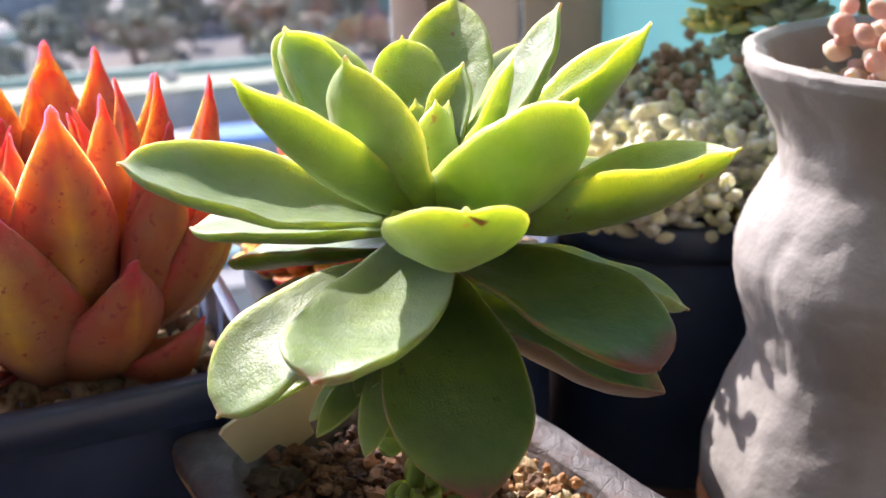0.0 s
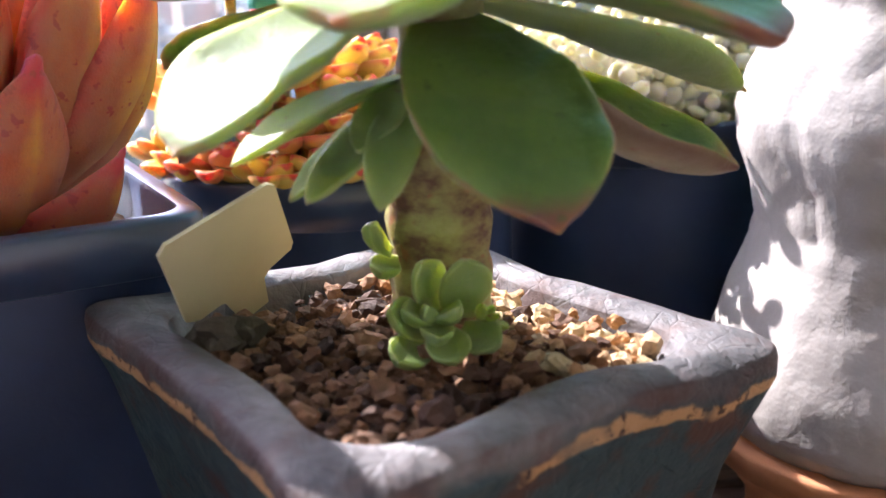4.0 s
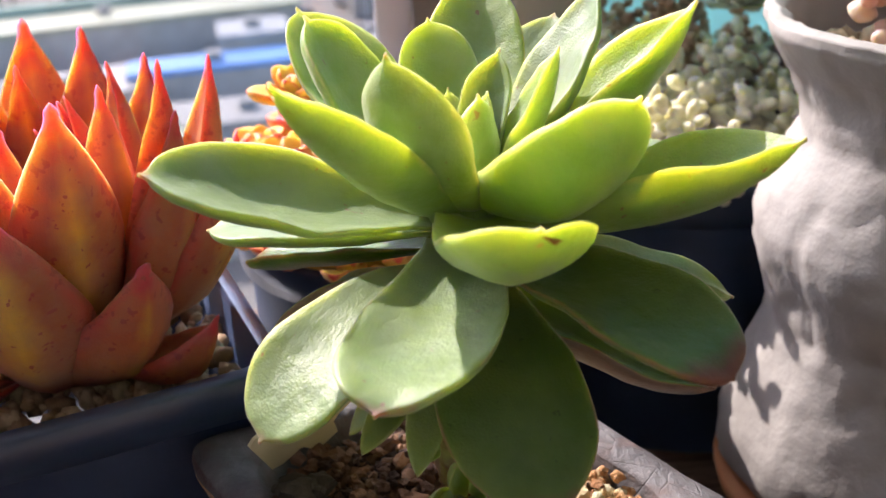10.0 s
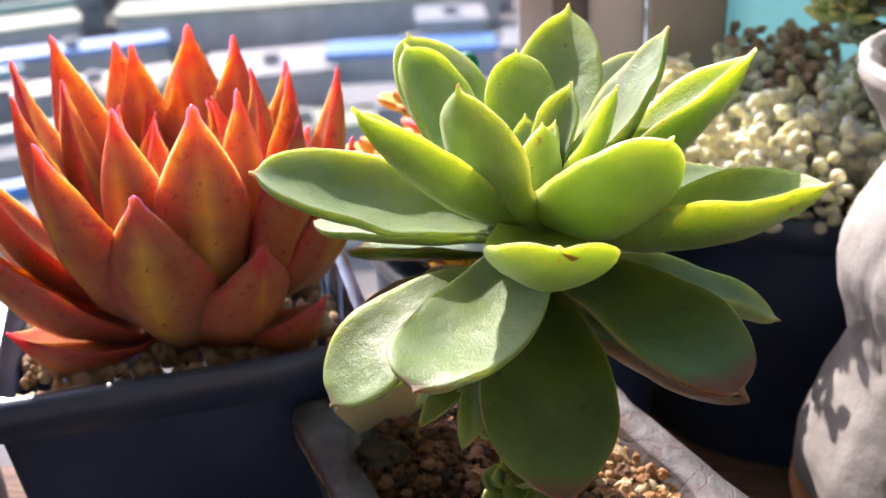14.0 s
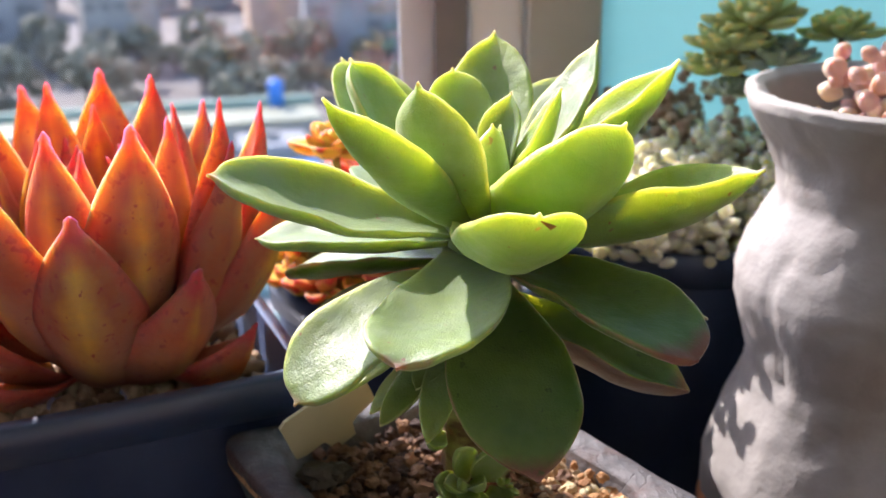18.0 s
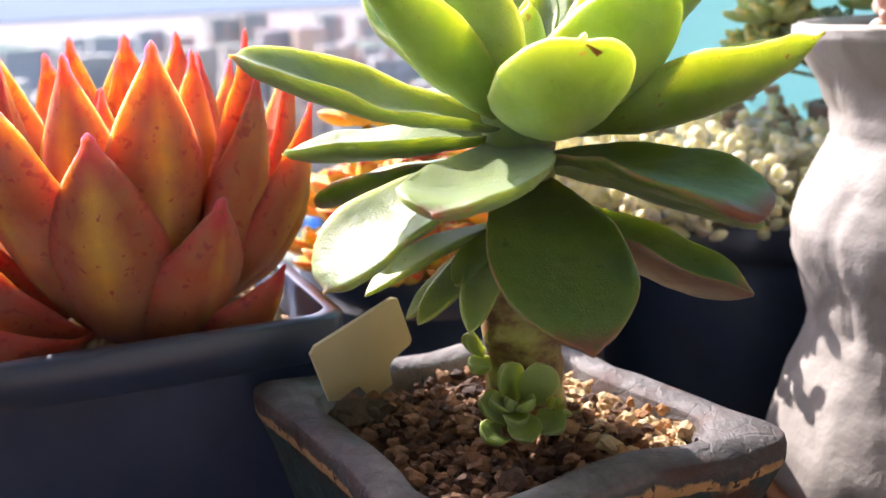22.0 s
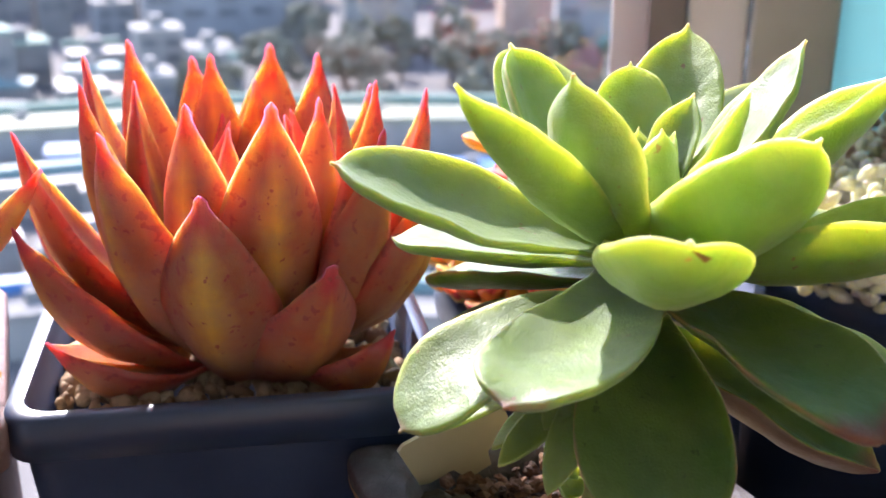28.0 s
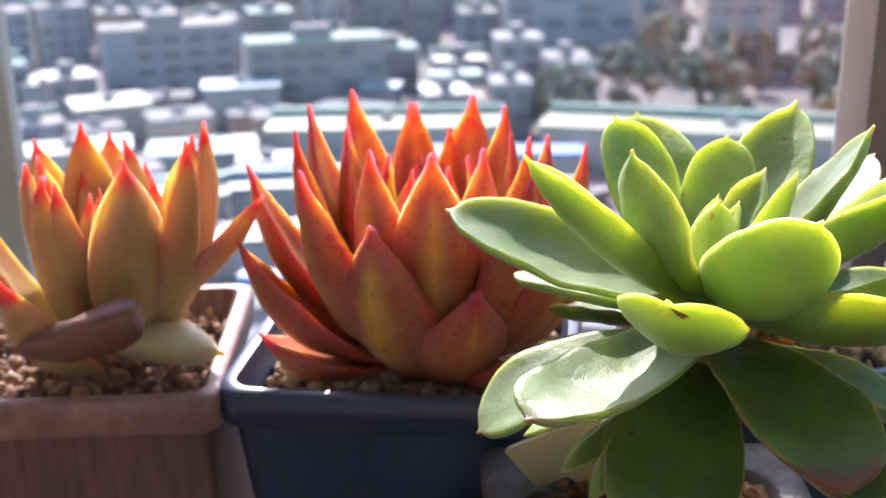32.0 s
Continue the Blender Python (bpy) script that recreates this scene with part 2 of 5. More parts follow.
PINK_RIM = plain("pinkish_glazed_rim", (0.24, 0.13, 0.105), (0.46, 0.29, 0.25), 90, 0.42, relief=0.5, fine=350, distance=0.001)
TERRA = plain("terracotta", (0.50, 0.20, 0.08), (0.66, 0.30, 0.13), 50, 0.8)
CREAM = plain("cream_plastic", (0.68, 0.63, 0.38), (0.76, 0.71, 0.46), 30, 0.5, relief=0.05)
WOOD = plain("weathered_wood", (0.11, 0.06, 0.035), (0.42, 0.26, 0.18), 34, 0.7, relief=0.8, fine=220, distance=0.0015, stretch=(1, 14, 14))
FRAME = plain("window_frame_white", (0.80, 0.83, 0.82), (0.86, 0.89, 0.88), 20, 0.5, relief=0.05)
GASKET = plain("window_gasket", (0.17, 0.165, 0.16), (0.23, 0.22, 0.21), 20, 0.5, relief=0.05)
FRAME_DARK = plain("window_frame_brown", (0.42, 0.43, 0.37), (0.50, 0.51, 0.44), 20, 0.5, relief=0.05)
SHADE_WALL = plain("dimming_side_wall", (0.24, 0.225, 0.20), (0.32, 0.30, 0.27), 6, 0.8)
BOARDS = plain("floor_boards", (0.40, 0.36, 0.31), (0.52, 0.47, 0.41), 8, 0.6, stretch=(1, 8, 1))
PLASTER = plain("room_plaster", (0.78, 0.77, 0.74), (0.84, 0.83, 0.80), 6, 0.9)
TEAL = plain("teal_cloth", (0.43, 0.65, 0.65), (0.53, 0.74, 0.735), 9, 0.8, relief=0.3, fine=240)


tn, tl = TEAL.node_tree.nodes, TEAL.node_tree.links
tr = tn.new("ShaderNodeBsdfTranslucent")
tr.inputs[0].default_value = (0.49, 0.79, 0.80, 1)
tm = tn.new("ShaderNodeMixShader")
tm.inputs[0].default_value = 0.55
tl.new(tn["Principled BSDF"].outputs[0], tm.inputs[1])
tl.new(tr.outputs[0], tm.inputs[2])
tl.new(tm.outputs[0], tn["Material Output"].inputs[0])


def glazed_grey():
    m, n, l, b = material("grey_blue_glaze", 0.42)
    big, mid = grain(n, l, 26, 6), grain(n, l, 90, 5)
    side = ramp(n, l, big, [(0.30, (0.010, 0.034, 0.044)), (0.5, (0.026, 0.062, 0.074)), (0.70, (0.070, 0.095, 0.100))])
    side = mixed(n, l, side, (0.10, 0.040, 0.025), ramp(n, l, mid, [(0.52, (0, 0, 0)), (0.66, (0.8, 0.8, 0.8))]))
    top = ramp(n, l, big, [(0.36, (0.055, 0.055, 0.062)), (0.49, (0.135, 0.127, 0.132)), (0.66, (0.33, 0.32, 0.325))])
    top = mixed(n, l, top, (0.15, 0.075, 0.055), ramp(n, l, mid, [(0.50, (0, 0, 0)), (0.70, (0.55, 0.55, 0.55))]))
    geo = n.new("ShaderNodeUVMap")
    sep = n.new("ShaderNodeSeparateXYZ")
    l.new(geo.outputs[0], sep.inputs[0])
    wob = n.new("ShaderNodeMath")
    wob.operation = "MULTIPLY_ADD"
    l.new(grain(n, l, 45, 4), wob.inputs[0])
    wob.inputs[1].default_value = 0.22
    l.new(sep.outputs[1], wob.inputs[2])
    c = mixed(n, l, side, top, ramp(n, l, wob.outputs[0], [(0.53, (0, 0, 0)), (0.585, (1, 1, 1))]))
    # burnt brown line where the glaze runs thin over the edge
    burnt = ramp(n, l, wob.outputs[0], [(0.54, (0, 0, 0)), (0.57, (0.85, 0.85, 0.85)), (0.66, (0.75, 0.75, 0.75)), (0.72, (0, 0, 0))])
    c = mixed(n, l, c, (0.085, 0.042, 0.036), mixed(n, l, burnt, ramp(n, l, grain(n, l, 60, 4), [(0.42, (0.15, 0.15, 0.15)), (0.6, (1, 1, 1))]), 1.0, "MULTIPLY"))
    # bare pitted clay along the outer lip, broken off in places
    lip = ramp(n, l, wob.outputs[0], [(0.478, (0, 0, 0)), (0.486, (1, 1, 1)), (0.535, (1, 1, 1)), (0.545, (0, 0, 0))])
    gaps = ramp(n, l, grain(n, l, 32, 3), [(0.39, (0, 0, 0)), (0.44, (1, 1, 1))])
    clay = ramp(n, l, grain(n, l, 420, 4), [(0.38, (0.05, 0.025, 0.015)), (0.43, (0.50, 0.29, 0.13))])
    c = mixed(n, l, c, clay, mixed(n, l, lip, gaps, 1.0, "MULTIPLY"))
    l.new(c, b.inputs["Base Color"])
    l.new(ramp(n, l, mid, [(0.3, (0.5, 0.5, 0.5)), (0.7, (0.8, 0.8, 0.8))]), b.inputs["Roughness"])
    one = bump(n, l, b, grain(n, l, 60, 5), 0.5, 0.0030)
    two = bump(n, l, b, grain(n, l, 190, 6, (1.0, 0.45, 1.0)), 0.7, 0.0016, under=one)
    three = bump(n, l, b, grain(n, l, 700, 4), 0.45, 0.0007, under=two)
    # hairline cracks
    tc = n.new("ShaderNodeTexCoord")
    cell = n.new("ShaderNodeTexVoronoi")
    cell.feature = "DISTANCE_TO_EDGE"
    cell.inputs["Scale"].default_value = 130
    l.new(tc.outputs["Object"], cell.inputs[0])
    bump(n, l, b, ramp(n, l, cell.outputs[0], [(0.0, (0, 0, 0)), (0.035, (1, 1, 1))]), 0.35, 0.0008, under=three)
    return m


GREY = glazed_grey()
BLACK_RIM, rn, rl, rb = material("black_plastic_rim", 0.30)
rb.inputs["Base Color"].default_value = (0.034, 0.056, 0.115, 1)
rb.inputs["Coat Weight"].default_value = 0.7
rb.inputs["Coat Roughness"].default_value = 0.28
bump(rn, rl, rb, grain(rn, rl, 500, 3), 0.06, 0.0005)


def scarred_stem():
    m, n, l, b = material("green_stem", 0.45)
    ringed = grain(n, l, 75, 5, (1.0, 1.0, 1.5))
    c = ramp(n, l, ringed, [(0.40, (0.13, 0.065, 0.035)), (0.47, (0.25, 0.20, 0.07)), (0.57, (0.36, 0.36, 0.11)), (0.72, (0.46, 0.46, 0.19))])
    l.new(mixed(n, l, c, (0.30, 0.12, 0.05), ramp(n, l, grain(n, l, 240, 3), [(0.60, (0, 0, 0)), (0.68, (0.8, 0.8, 0.8))])), b.inputs["Base Color"])
    b.inputs["Subsurface Weight"].default_value = 0.5
    b.inputs["Subsurface Radius"].default_value = (1.0, 0.9, 0.3)
    b.inputs["Subsurface Scale"].default_value = 0.005
    one = bump(n, l, b, ringed, 0.8, 0.002)
    bump(n, l, b, grain(n, l, 600, 3), 0.3, 0.0006, under=one)
    return m


STEM = scarred_stem()
SCAR = plain("dry_scar", (0.17, 0.055, 0.02), (0.30, 0.12, 0.04), 500, 0.7)


def gravel_material(name, dark, mid, light, single=False):
    """Stones that differ in tone, one by one: joined in a bed, or single ones."""
    m, n, l, b = material(name, 0.85)
    geo = n.new("ShaderNodeObjectInfo" if single else "ShaderNodeNewGeometry")
    c = ramp(n, l, geo.outputs["Random" if single else "Random Per Island"], [(0.0, dark), (0.35, mid), (0.8, light), (1.0, tuple(min(v * 1.35, 0.72) for v in light))])
    c = mixed(n, l, c, (0.12, 0.08, 0.06), ramp(n, l, grain(n, l, 420, 4), [(0.52, (0, 0, 0)), (0.75, (0.6, 0.6, 0.6))]))
    l.new(c, b.inputs["Base Color"])
    bump(n, l, b, grain(n, l, 900, 5), 0.7, 0.0008)
    return m


# Brown and cream stones, their tones also carrying the pot's shade and sunlight.
SHADED_GRAVEL = gravel_material("shaded_brown_gravel", (0.04, 0.023, 0.016), (0.125, 0.064, 0.037), (0.28, 0.155, 0.082))
SHADED_STONE = gravel_material("shaded_brown_stone", (0.042, 0.023, 0.017), (0.125, 0.062, 0.037), (0.29, 0.155, 0.082), True)
SUNLIT_STONE = gravel_material("sunlit_cream_stone", (0.28, 0.115, 0.045), (0.52, 0.28, 0.115), (0.66, 0.46, 0.26), True)
TAN_GRAVEL = gravel_material("tan_gravel", (0.30, 0.19, 0.11), (0.48, 0.34, 0.20), (0.60, 0.47, 0.30))
RUDDY_GRAVEL = gravel_material("ruddy_gravel", (0.10, 0.050, 0.035), (0.26, 0.145, 0.09), (0.44, 0.29, 0.18))
SUNLIT_GRAVEL = gravel_material("sunlit_cream_gravel", (0.22, 0.12, 0.06), (0.50, 0.33, 0.17), (0.68, 0.54, 0.35))
CLOD = plain("mossy_soil", (0.045, 0.040, 0.028), (0.12, 0.10, 0.07), 300, 0.95, relief=0.9, fine=900)


# ---- builders ----
def mesh_of(name, verts, faces, mat, smooth=True, uvs=None):
    me = bpy.data.meshes.new(name)
    me.from_pydata([tuple(v) for v in verts], [], faces)
    me.materials.append(mat)
    if smooth:
        me.polygons.foreach_set("use_smooth", [True] * len(me.polygons))
    if uvs is not None:
        layer = me.uv_layers.new(name="UVMap")
        at = np.empty(len(me.loops), dtype=np.int32)
        me.loops.foreach_get("vertex_index", at)
        layer.data.foreach_set("uv", np.array(uvs, dtype=np.float32)[at].ravel())
    me.update()
    return me


def thing(name, at, label, category, group="", kind=""):
    e = new(name)
    e.location = at
    e.empty_display_size = 0.02
    tagged(e, label, category, group, kind)
    return e


def put(name, me, parent, m=None, label=""):
    """One mesh under a thing; m is its pose in the world."""
    o = new(name, me)
    m = m or Matrix()
    if parent:
        o.parent = parent
        up, whole = parent, Matrix()
        while up:
            whole = up.matrix_basis @ whole
            up = up.parent
        o.matrix_basis = whole.inverted() @ m
    else:
        o.matrix_basis = m
    if label:
        o["label"] = label
    return o


def part(name, bm, mat, parent, label="", smooth=True):
    me = bpy.data.meshes.new(name)
    bm.to_mesh(me)
    bm.free()
    me.materials.append(mat)
    if smooth:
        me.polygons.foreach_set("use_smooth", [True] * len(me.polygons))
    return put(name, me, parent, None, label)


def box_bm(x0, x1, y0, y1, z0, z1, bevel=0.0):
    bm = bmesh.new()
    bmesh.ops.create_cube(bm, size=1)
    for v in bm.verts:
        v.co = Vector(((x0 + x1) / 2 + v.co.x * (x1 - x0), (y0 + y1) / 2 + v.co.y * (y1 - y0), (z0 + z1) / 2 + v.co.z * (z1 - z0)))
    if bevel:
        bmesh.ops.bevel(bm, geom=bm.edges[:], offset=bevel, segments=2, affect="EDGES", profile=0.6)
    return bm


def leaf_mesh(name, length, width, thick, mat, taper=2.3, bow=0.0, cup=0.25, widest=0.6, foot=0.4, point=0.8, hook=0.0, skew=0.0, rough=0.0, seed=0, ns=20, nc=16, keel=0.0, curl=0.0, fold=0.0, mucro=0.0, wave=0.0, thin=0.6, full=1.0, under=None, dish=0.0):
    """A fleshy leaf along +x with its upper face to +z; the tip lies at (length, 0, 0).
    full: below 1, how plump its margins are; dish: how far its upper face sinks; under: the look of its lower face;
    bow: how far its middle rises; cup: how far its margins rise; curl: how far its tip end rolls up."""
    verts, uvs = [], []
    cols = [s / ns for s in range(ns + 1)]
    cols = [1 - (1 - s) ** (1.6 if mucro else 1.25) for s in cols]
    for i, whole in enumerate(cols):
        s = min(whole / (1 - mucro * 0.8), 1.0)
        if s < widest:
            f = foot + (1 - foot) * math.sin(math.pi / 2 * s / widest) ** 1.3
        else:
            u = (s - widest) / (1 - widest)
            f = max(1 - u ** taper, 0) ** point
            f = max(f, 0.10 * (1 - u) ** 0.5 + 0.012)
        if mucro:
            f = max(f, 0.11 * min(1.0, max(0.0, (1 - whole) / (mucro * 1.6))) ** 0.8 + 0.012)
        s = whole
        if wave:
            f *= 1 + 0.05 * noise.noise(Vector((s * 3.5, 0.5, seed * 5.7)))
        hw = width / 2 * f
        th = thick * (0.55 + 0.45 * min(1, s / 0.3)) * max(f, 0.05) ** thin
        zc = bow * 4 * s * (1 - s) + hook * (s ** 4 - s)
        sway = skew * 4 * s * (1 - s)
        for k in range(nc):
            a = 2 * math.pi * k / nc
            c, sn = math.cos(a), math.sin(a)
            y = hw * c
            sn = math.copysign(abs(sn) ** full, sn)
            lift = cup * hw * abs(c) ** 1.8
            z = zc + lift + th * (0.28 * sn if sn > 0 else 0.72 * sn) * (1.0 + (keel * (1 - abs(c)) if sn < 0 else 0))
            z -= dish * max(0.0, sn) ** 2 * math.sin(math.pi * min(s * 1.02, 1.0)) ** 1.5
            z += fold * max(0.0, c) ** 2 * hw * s
            z += curl * max(0.0, (s - 0.55) / 0.45) ** 2 * length
            if wave:
                z += wave * hw * abs(c) ** 2 * noise.noise(Vector((s * 3.2, 2.0 if c > 0 else 5.0, seed * 2.3)))
                z += wave * 0.25 * hw * noise.noise(Vector((s * 5.0, c * 1.4, seed * 4.1)))
            if rough:
                z += rough * noise.noise(Vector((s * length * 90, y * 130, seed * 7.3))) + 0.5 * rough * noise.noise(Vector((s * length * 260, y * 300, seed * 3.1)))
            verts.append((s * length, y + sway, z))
            uvs.append((s, abs(c)))
    faces = []
    for i in range(ns):
        for k in range(nc):
            a, b = i * nc + k, i * nc + (k + 1) % nc
            faces.append((a, b, b + nc, a + nc))
    faces.append(tuple(reversed(range(nc))))
    faces.append(tuple(range(ns * nc, ns * nc + nc)))
    me = mesh_of(name, verts, faces, mat, True, uvs)
    if under:
        me.materials.append(under)
        me.polygons.foreach_set("material_index", [1 if i < ns * nc and i % nc >= nc // 2 else 0 for i in range(len(faces))])
    return me


def frame_of(base, tip, hint, roll=0.0):
    b, t = Vector(base), Vector(tip)
    x = (t - b).normalized()
    z = Vector(hint)
    z = (z - x * z.dot(x)).normalized()
    y = z.cross(x)
    m = Matrix((x, y, z)).transposed().to_4x4()
    return Matrix.Translation(b) @ m @ pose(0, 0, 0, roll), (t - b).length


LEAVES = [0]


def leaf(plant, base, tip, width, mat, thick=0.005, hint=None, roll=0.0, label="", name="leaf", **shape):
    LEAVES[0] += 1
    b, t = Vector(base), Vector(tip)
    if hint is None:
        d = (t - b).normalized()
        flat = Vector((d.x, d.y, 0))
        hint = Vector((0, 0, 1)) - (flat.normalized() if flat.length > 1e-4 else Vector((0, -1, 0))) * max(0.0, d.z) * 1.5
    m, n = frame_of(b, t, hint, roll)
    shape.setdefault("rough", 0.0005)
    me = leaf_mesh(name, n, width, thick, mat, seed=LEAVES[0], **shape)
    return put(name, me, plant, m, label)


def stones(name, area, count, size, mat, label, seed=1, group=""):
    """A bed of irregular stones, one joined mesh. area(rnd) gives a place."""
    rnd = random.Random(seed)
    bm = bmesh.new()
    bmesh.ops.create_icosphere(bm, subdivisions=1, radius=1)
    base = [v.co.copy() for v in bm.verts]
    tris = [tuple(v.index for v in f.verts) for f in bm.faces]
    bm.free()
    verts, faces = [], []
    for i in range(count):
        at = Vector(area(rnd))
        s = size * rnd.choice((0.55, 0.7, 0.8, 1.0, 1.1, 1.5))
        turn = Euler((rnd.random() * 6, rnd.random() * 6, rnd.random() * 6)).to_matrix()
        sx = Vector((rnd.uniform(0.75, 1.35), rnd.uniform(0.7, 1.1), rnd.uniform(0.6, 0.95))) * s
        k = len(verts)
        for v in base:
            w = turn @ Vector((v.x * sx.x, v.y * sx.y, v.z * sx.z)) * rnd.uniform(0.8, 1.15)
            verts.append(at + w)
        faces += [tuple(a + k for a in t) for t in tris]
    o = new(name, mesh_of(name, verts, faces, mat, True))
    return tagged(o, label, "gravel", group, "stuff")


def ring_loft(rings, close_bottom=True, close_top=True):
    verts, faces, uvs = [], [], []
    n = len(rings[0])
    for j, r in enumerate(rings):
        verts += r
        uvs += [(i / n, j / (len(rings) - 1)) for i in range(n)]
    for j in range(len(rings) - 1):
        for i in range(n):
            a, b = j * n + i, j * n + (i + 1) % n
            faces.append((a, b, b + n, a + n))
    if close_bottom:
        faces.append(tuple(reversed(range(n))))
    if close_top:
        faces.append(tuple(range((len(rings) - 1) * n, len(rings) * n)))
    return verts, faces, uvs


def rounded(cx, cy, z, half, corner, turn, n=12, wide=None):
    """A ring round a square with rounded corners."""
    wide = wide or half
    pts = []
    for q, (sx, sy) in enumerate(((1, 1), (-1, 1), (-1, -1), (1, -1))):
        for i in range(n):
            a = q * math.pi / 2 + i / (n - 1) * math.pi / 2
            x, y = sx * (wide - corner) + corner * math.cos(a), sy * (half - corner) + corner * math.sin(a)
            c, s = math.cos(radians(turn)), math.sin(radians(turn))
            pts.append((cx + x * c - y * s, cy + x * s + y * c, z))
    return pts


def circle(cx, cy, z, r, n=48, wob=0.0, seed=0.0):
    return [(cx + (r + wob * noise.noise(Vector((math.cos(a) * 1.6, math.sin(a) * 1.6, z * 25 + seed)))) * math.cos(a), cy + (r + wob * noise.noise(Vector((math.cos(a) * 1.6, math.sin(a) * 1.6, z * 25 + seed)))) * math.sin(a), z) for a in (2 * math.pi * i / n for i in range(n))]


def pot_parts(rings, low, high, mat, pot, inner="lining", rim_label="", rim_mat=None):
    """Wall, rim and lining of a pot from one stack of rings, as three meshes."""
    n = len(rings) - 1
    for name, a, b in (("wall", 0, low), ("rim", low, high), (inner, high, n)):
        v, f, uv = ring_loft(rings[a:b + 1], a == 0, b == n)
        put(name, mesh_of(name, v, f, (rim_mat or mat) if name == "rim" else mat, True, [(x, (a + y * (b - a)) / n) for x, y in uv]), pot, None, rim_label if name == "rim" else "")


# ---- the room, the window and the table ----
def structure(name, bm, mat, label, category="", smooth=False):
    o = part(name, bm, mat, None, "", smooth)
    return tagged(o, label, category or name.split("_")[0], "", "structure")


SILL = TABLE - 0.42                            # the window reaches down to here
WY = 0.262                                    # the window's plane
FLOOR = TABLE - 0.74
structure("floor", box_bm(-2.2, 0.52, -3.2, 0.40, FLOOR - 0.05, FLOOR), BOARDS, "pale wooden floor of the room behind the table", "floor")
structure("ceiling", box_bm(-2.2, 0.52, -3.2, 0.40, 1.62, 1.70), PLASTER, "pale plaster ceiling of the room", "ceiling")
structure("wall_south", box_bm(-2.2, 0.52, -3.3, -3.2, FLOOR, 1.62), PLASTER, "plain pale plaster wall behind the table", "wall")
structure("wall_west", box_bm(-2.3, -2.2, -3.3, 0.40, FLOOR, 1.62), PLASTER, "plain pale plaster side wall", "wall")
# Unseen wall, added close and dark to keep bounced light off the vase.
structure("wall_east", box_bm(0.42, 0.52, -3.2, 0.30, FLOOR, 1.62), SHADE_WALL, "unseen grey-beige side wall added close by to dim the vase", "wall")
structure("wall_north", box_bm(-2.2, 0.52, 0.30, 0.40, FLOOR, SILL), PLASTER, "plain pale plaster wall under the window", "wall")

window = thing("window_1", (0, WY, TABLE), "white and brown framed window over a sunlit city", "window", "", "structure")
part("frame_post", box_bm(-0.0365, -0.019, WY + 0.016, WY + 0.03, SILL, 1.62, 0.002), FRAME, window, "pale grey metal window post")
part("frame_post", box_bm(-0.0185, -0.0035, WY - 0.006, WY + 0.02, SILL, 1.62, 0.001), GASKET, window, "dark brown window gasket strip")
part("frame_post", box_bm(-0.003, 0.0225, WY - 0.002, WY + 0.02, SILL, 1.62, 0.002), FRAME, window, "pale grey metal window post")
part("frame_post", box_bm(0.0235, 0.0575, WY - 0.012, WY + 0.02, SILL, 1.62, 0.002), FRAME_DARK, window, "olive brown window post")
part("frame_post", box_bm(-0.64, -0.592, WY - 0.004, WY + 0.006, SILL, 1.62, 0.002), FRAME_DARK, window, "dark brown window post")
part("rail", box_bm(-2.2, 0.42, WY + 0.002, WY + 0.05, SILL, SILL + 0.064, 0.002), FRAME, window, "pale metal bottom rail")
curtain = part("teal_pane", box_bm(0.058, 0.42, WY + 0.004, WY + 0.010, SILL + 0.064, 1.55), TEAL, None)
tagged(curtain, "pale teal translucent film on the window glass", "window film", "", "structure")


def clear_glass():
    """Clear glass with its own gloss."""
    m, n, l, b = material("clear_glass", 0.05)
    clear = n.new("ShaderNodeBsdfTransparent")
    gloss = n.new("ShaderNodeBsdfGlossy")
    gloss.inputs["Roughness"].default_value = 0.02
    out = n.new("ShaderNodeMixShader")
    out.inputs[0].default_value = 0.04
    l.new(clear.outputs[0], out.inputs[1])
    l.new(gloss.outputs[0], out.inputs[2])
    l.new(out.outputs[0], n["Material Output"].inputs[0])
    return m


CLEAR = clear_glass()
for x0, x1 in ((-0.592, -0.0365), (-2.2, -0.64)):
    pane = part("pane", box_bm(x0, x1, WY + 0.0205, WY + 0.0235, SILL + 0.064, 1.60), CLEAR, window, "clear window glass", False)
    pane.visible_shadow = False

table = thing("slatted_table", (0, 0, TABLE), "brown wooden slatted table in the sun under the pots", "table")
for i in range(20):
    y0 = -0.28 + i * 0.0272
    part("slat", box_bm(-0.40 if y0 < 0.10 else -0.115, 0.40, y0, y0 + 0.0235, TABLE - 0.016, TABLE, 0.0025), WOOD, table)
for x, back in ((-0.34, 0.11), (-0.06, 0.26), (0.34, 0.26)):
    part("cross_bar", box_bm(x - 0.02, x + 0.02, -0.28, back, TABLE - 0.05, TABLE - 0.016), WOOD, table)
    for y in (-0.24, back - 0.04):
        part("leg", box_bm(x - 0.02, x + 0.02, y - 0.02, y + 0.02, FLOOR, TABLE - 0.05), WOOD, table)

# ---- grey glazed pot with the green succulent ----
RIM = 0.076
grey_pot = thing("grey_pot", (-0.013, -0.003, TABLE), "handmade blue-grey glazed square pot with bare clay edges", "plant pot")


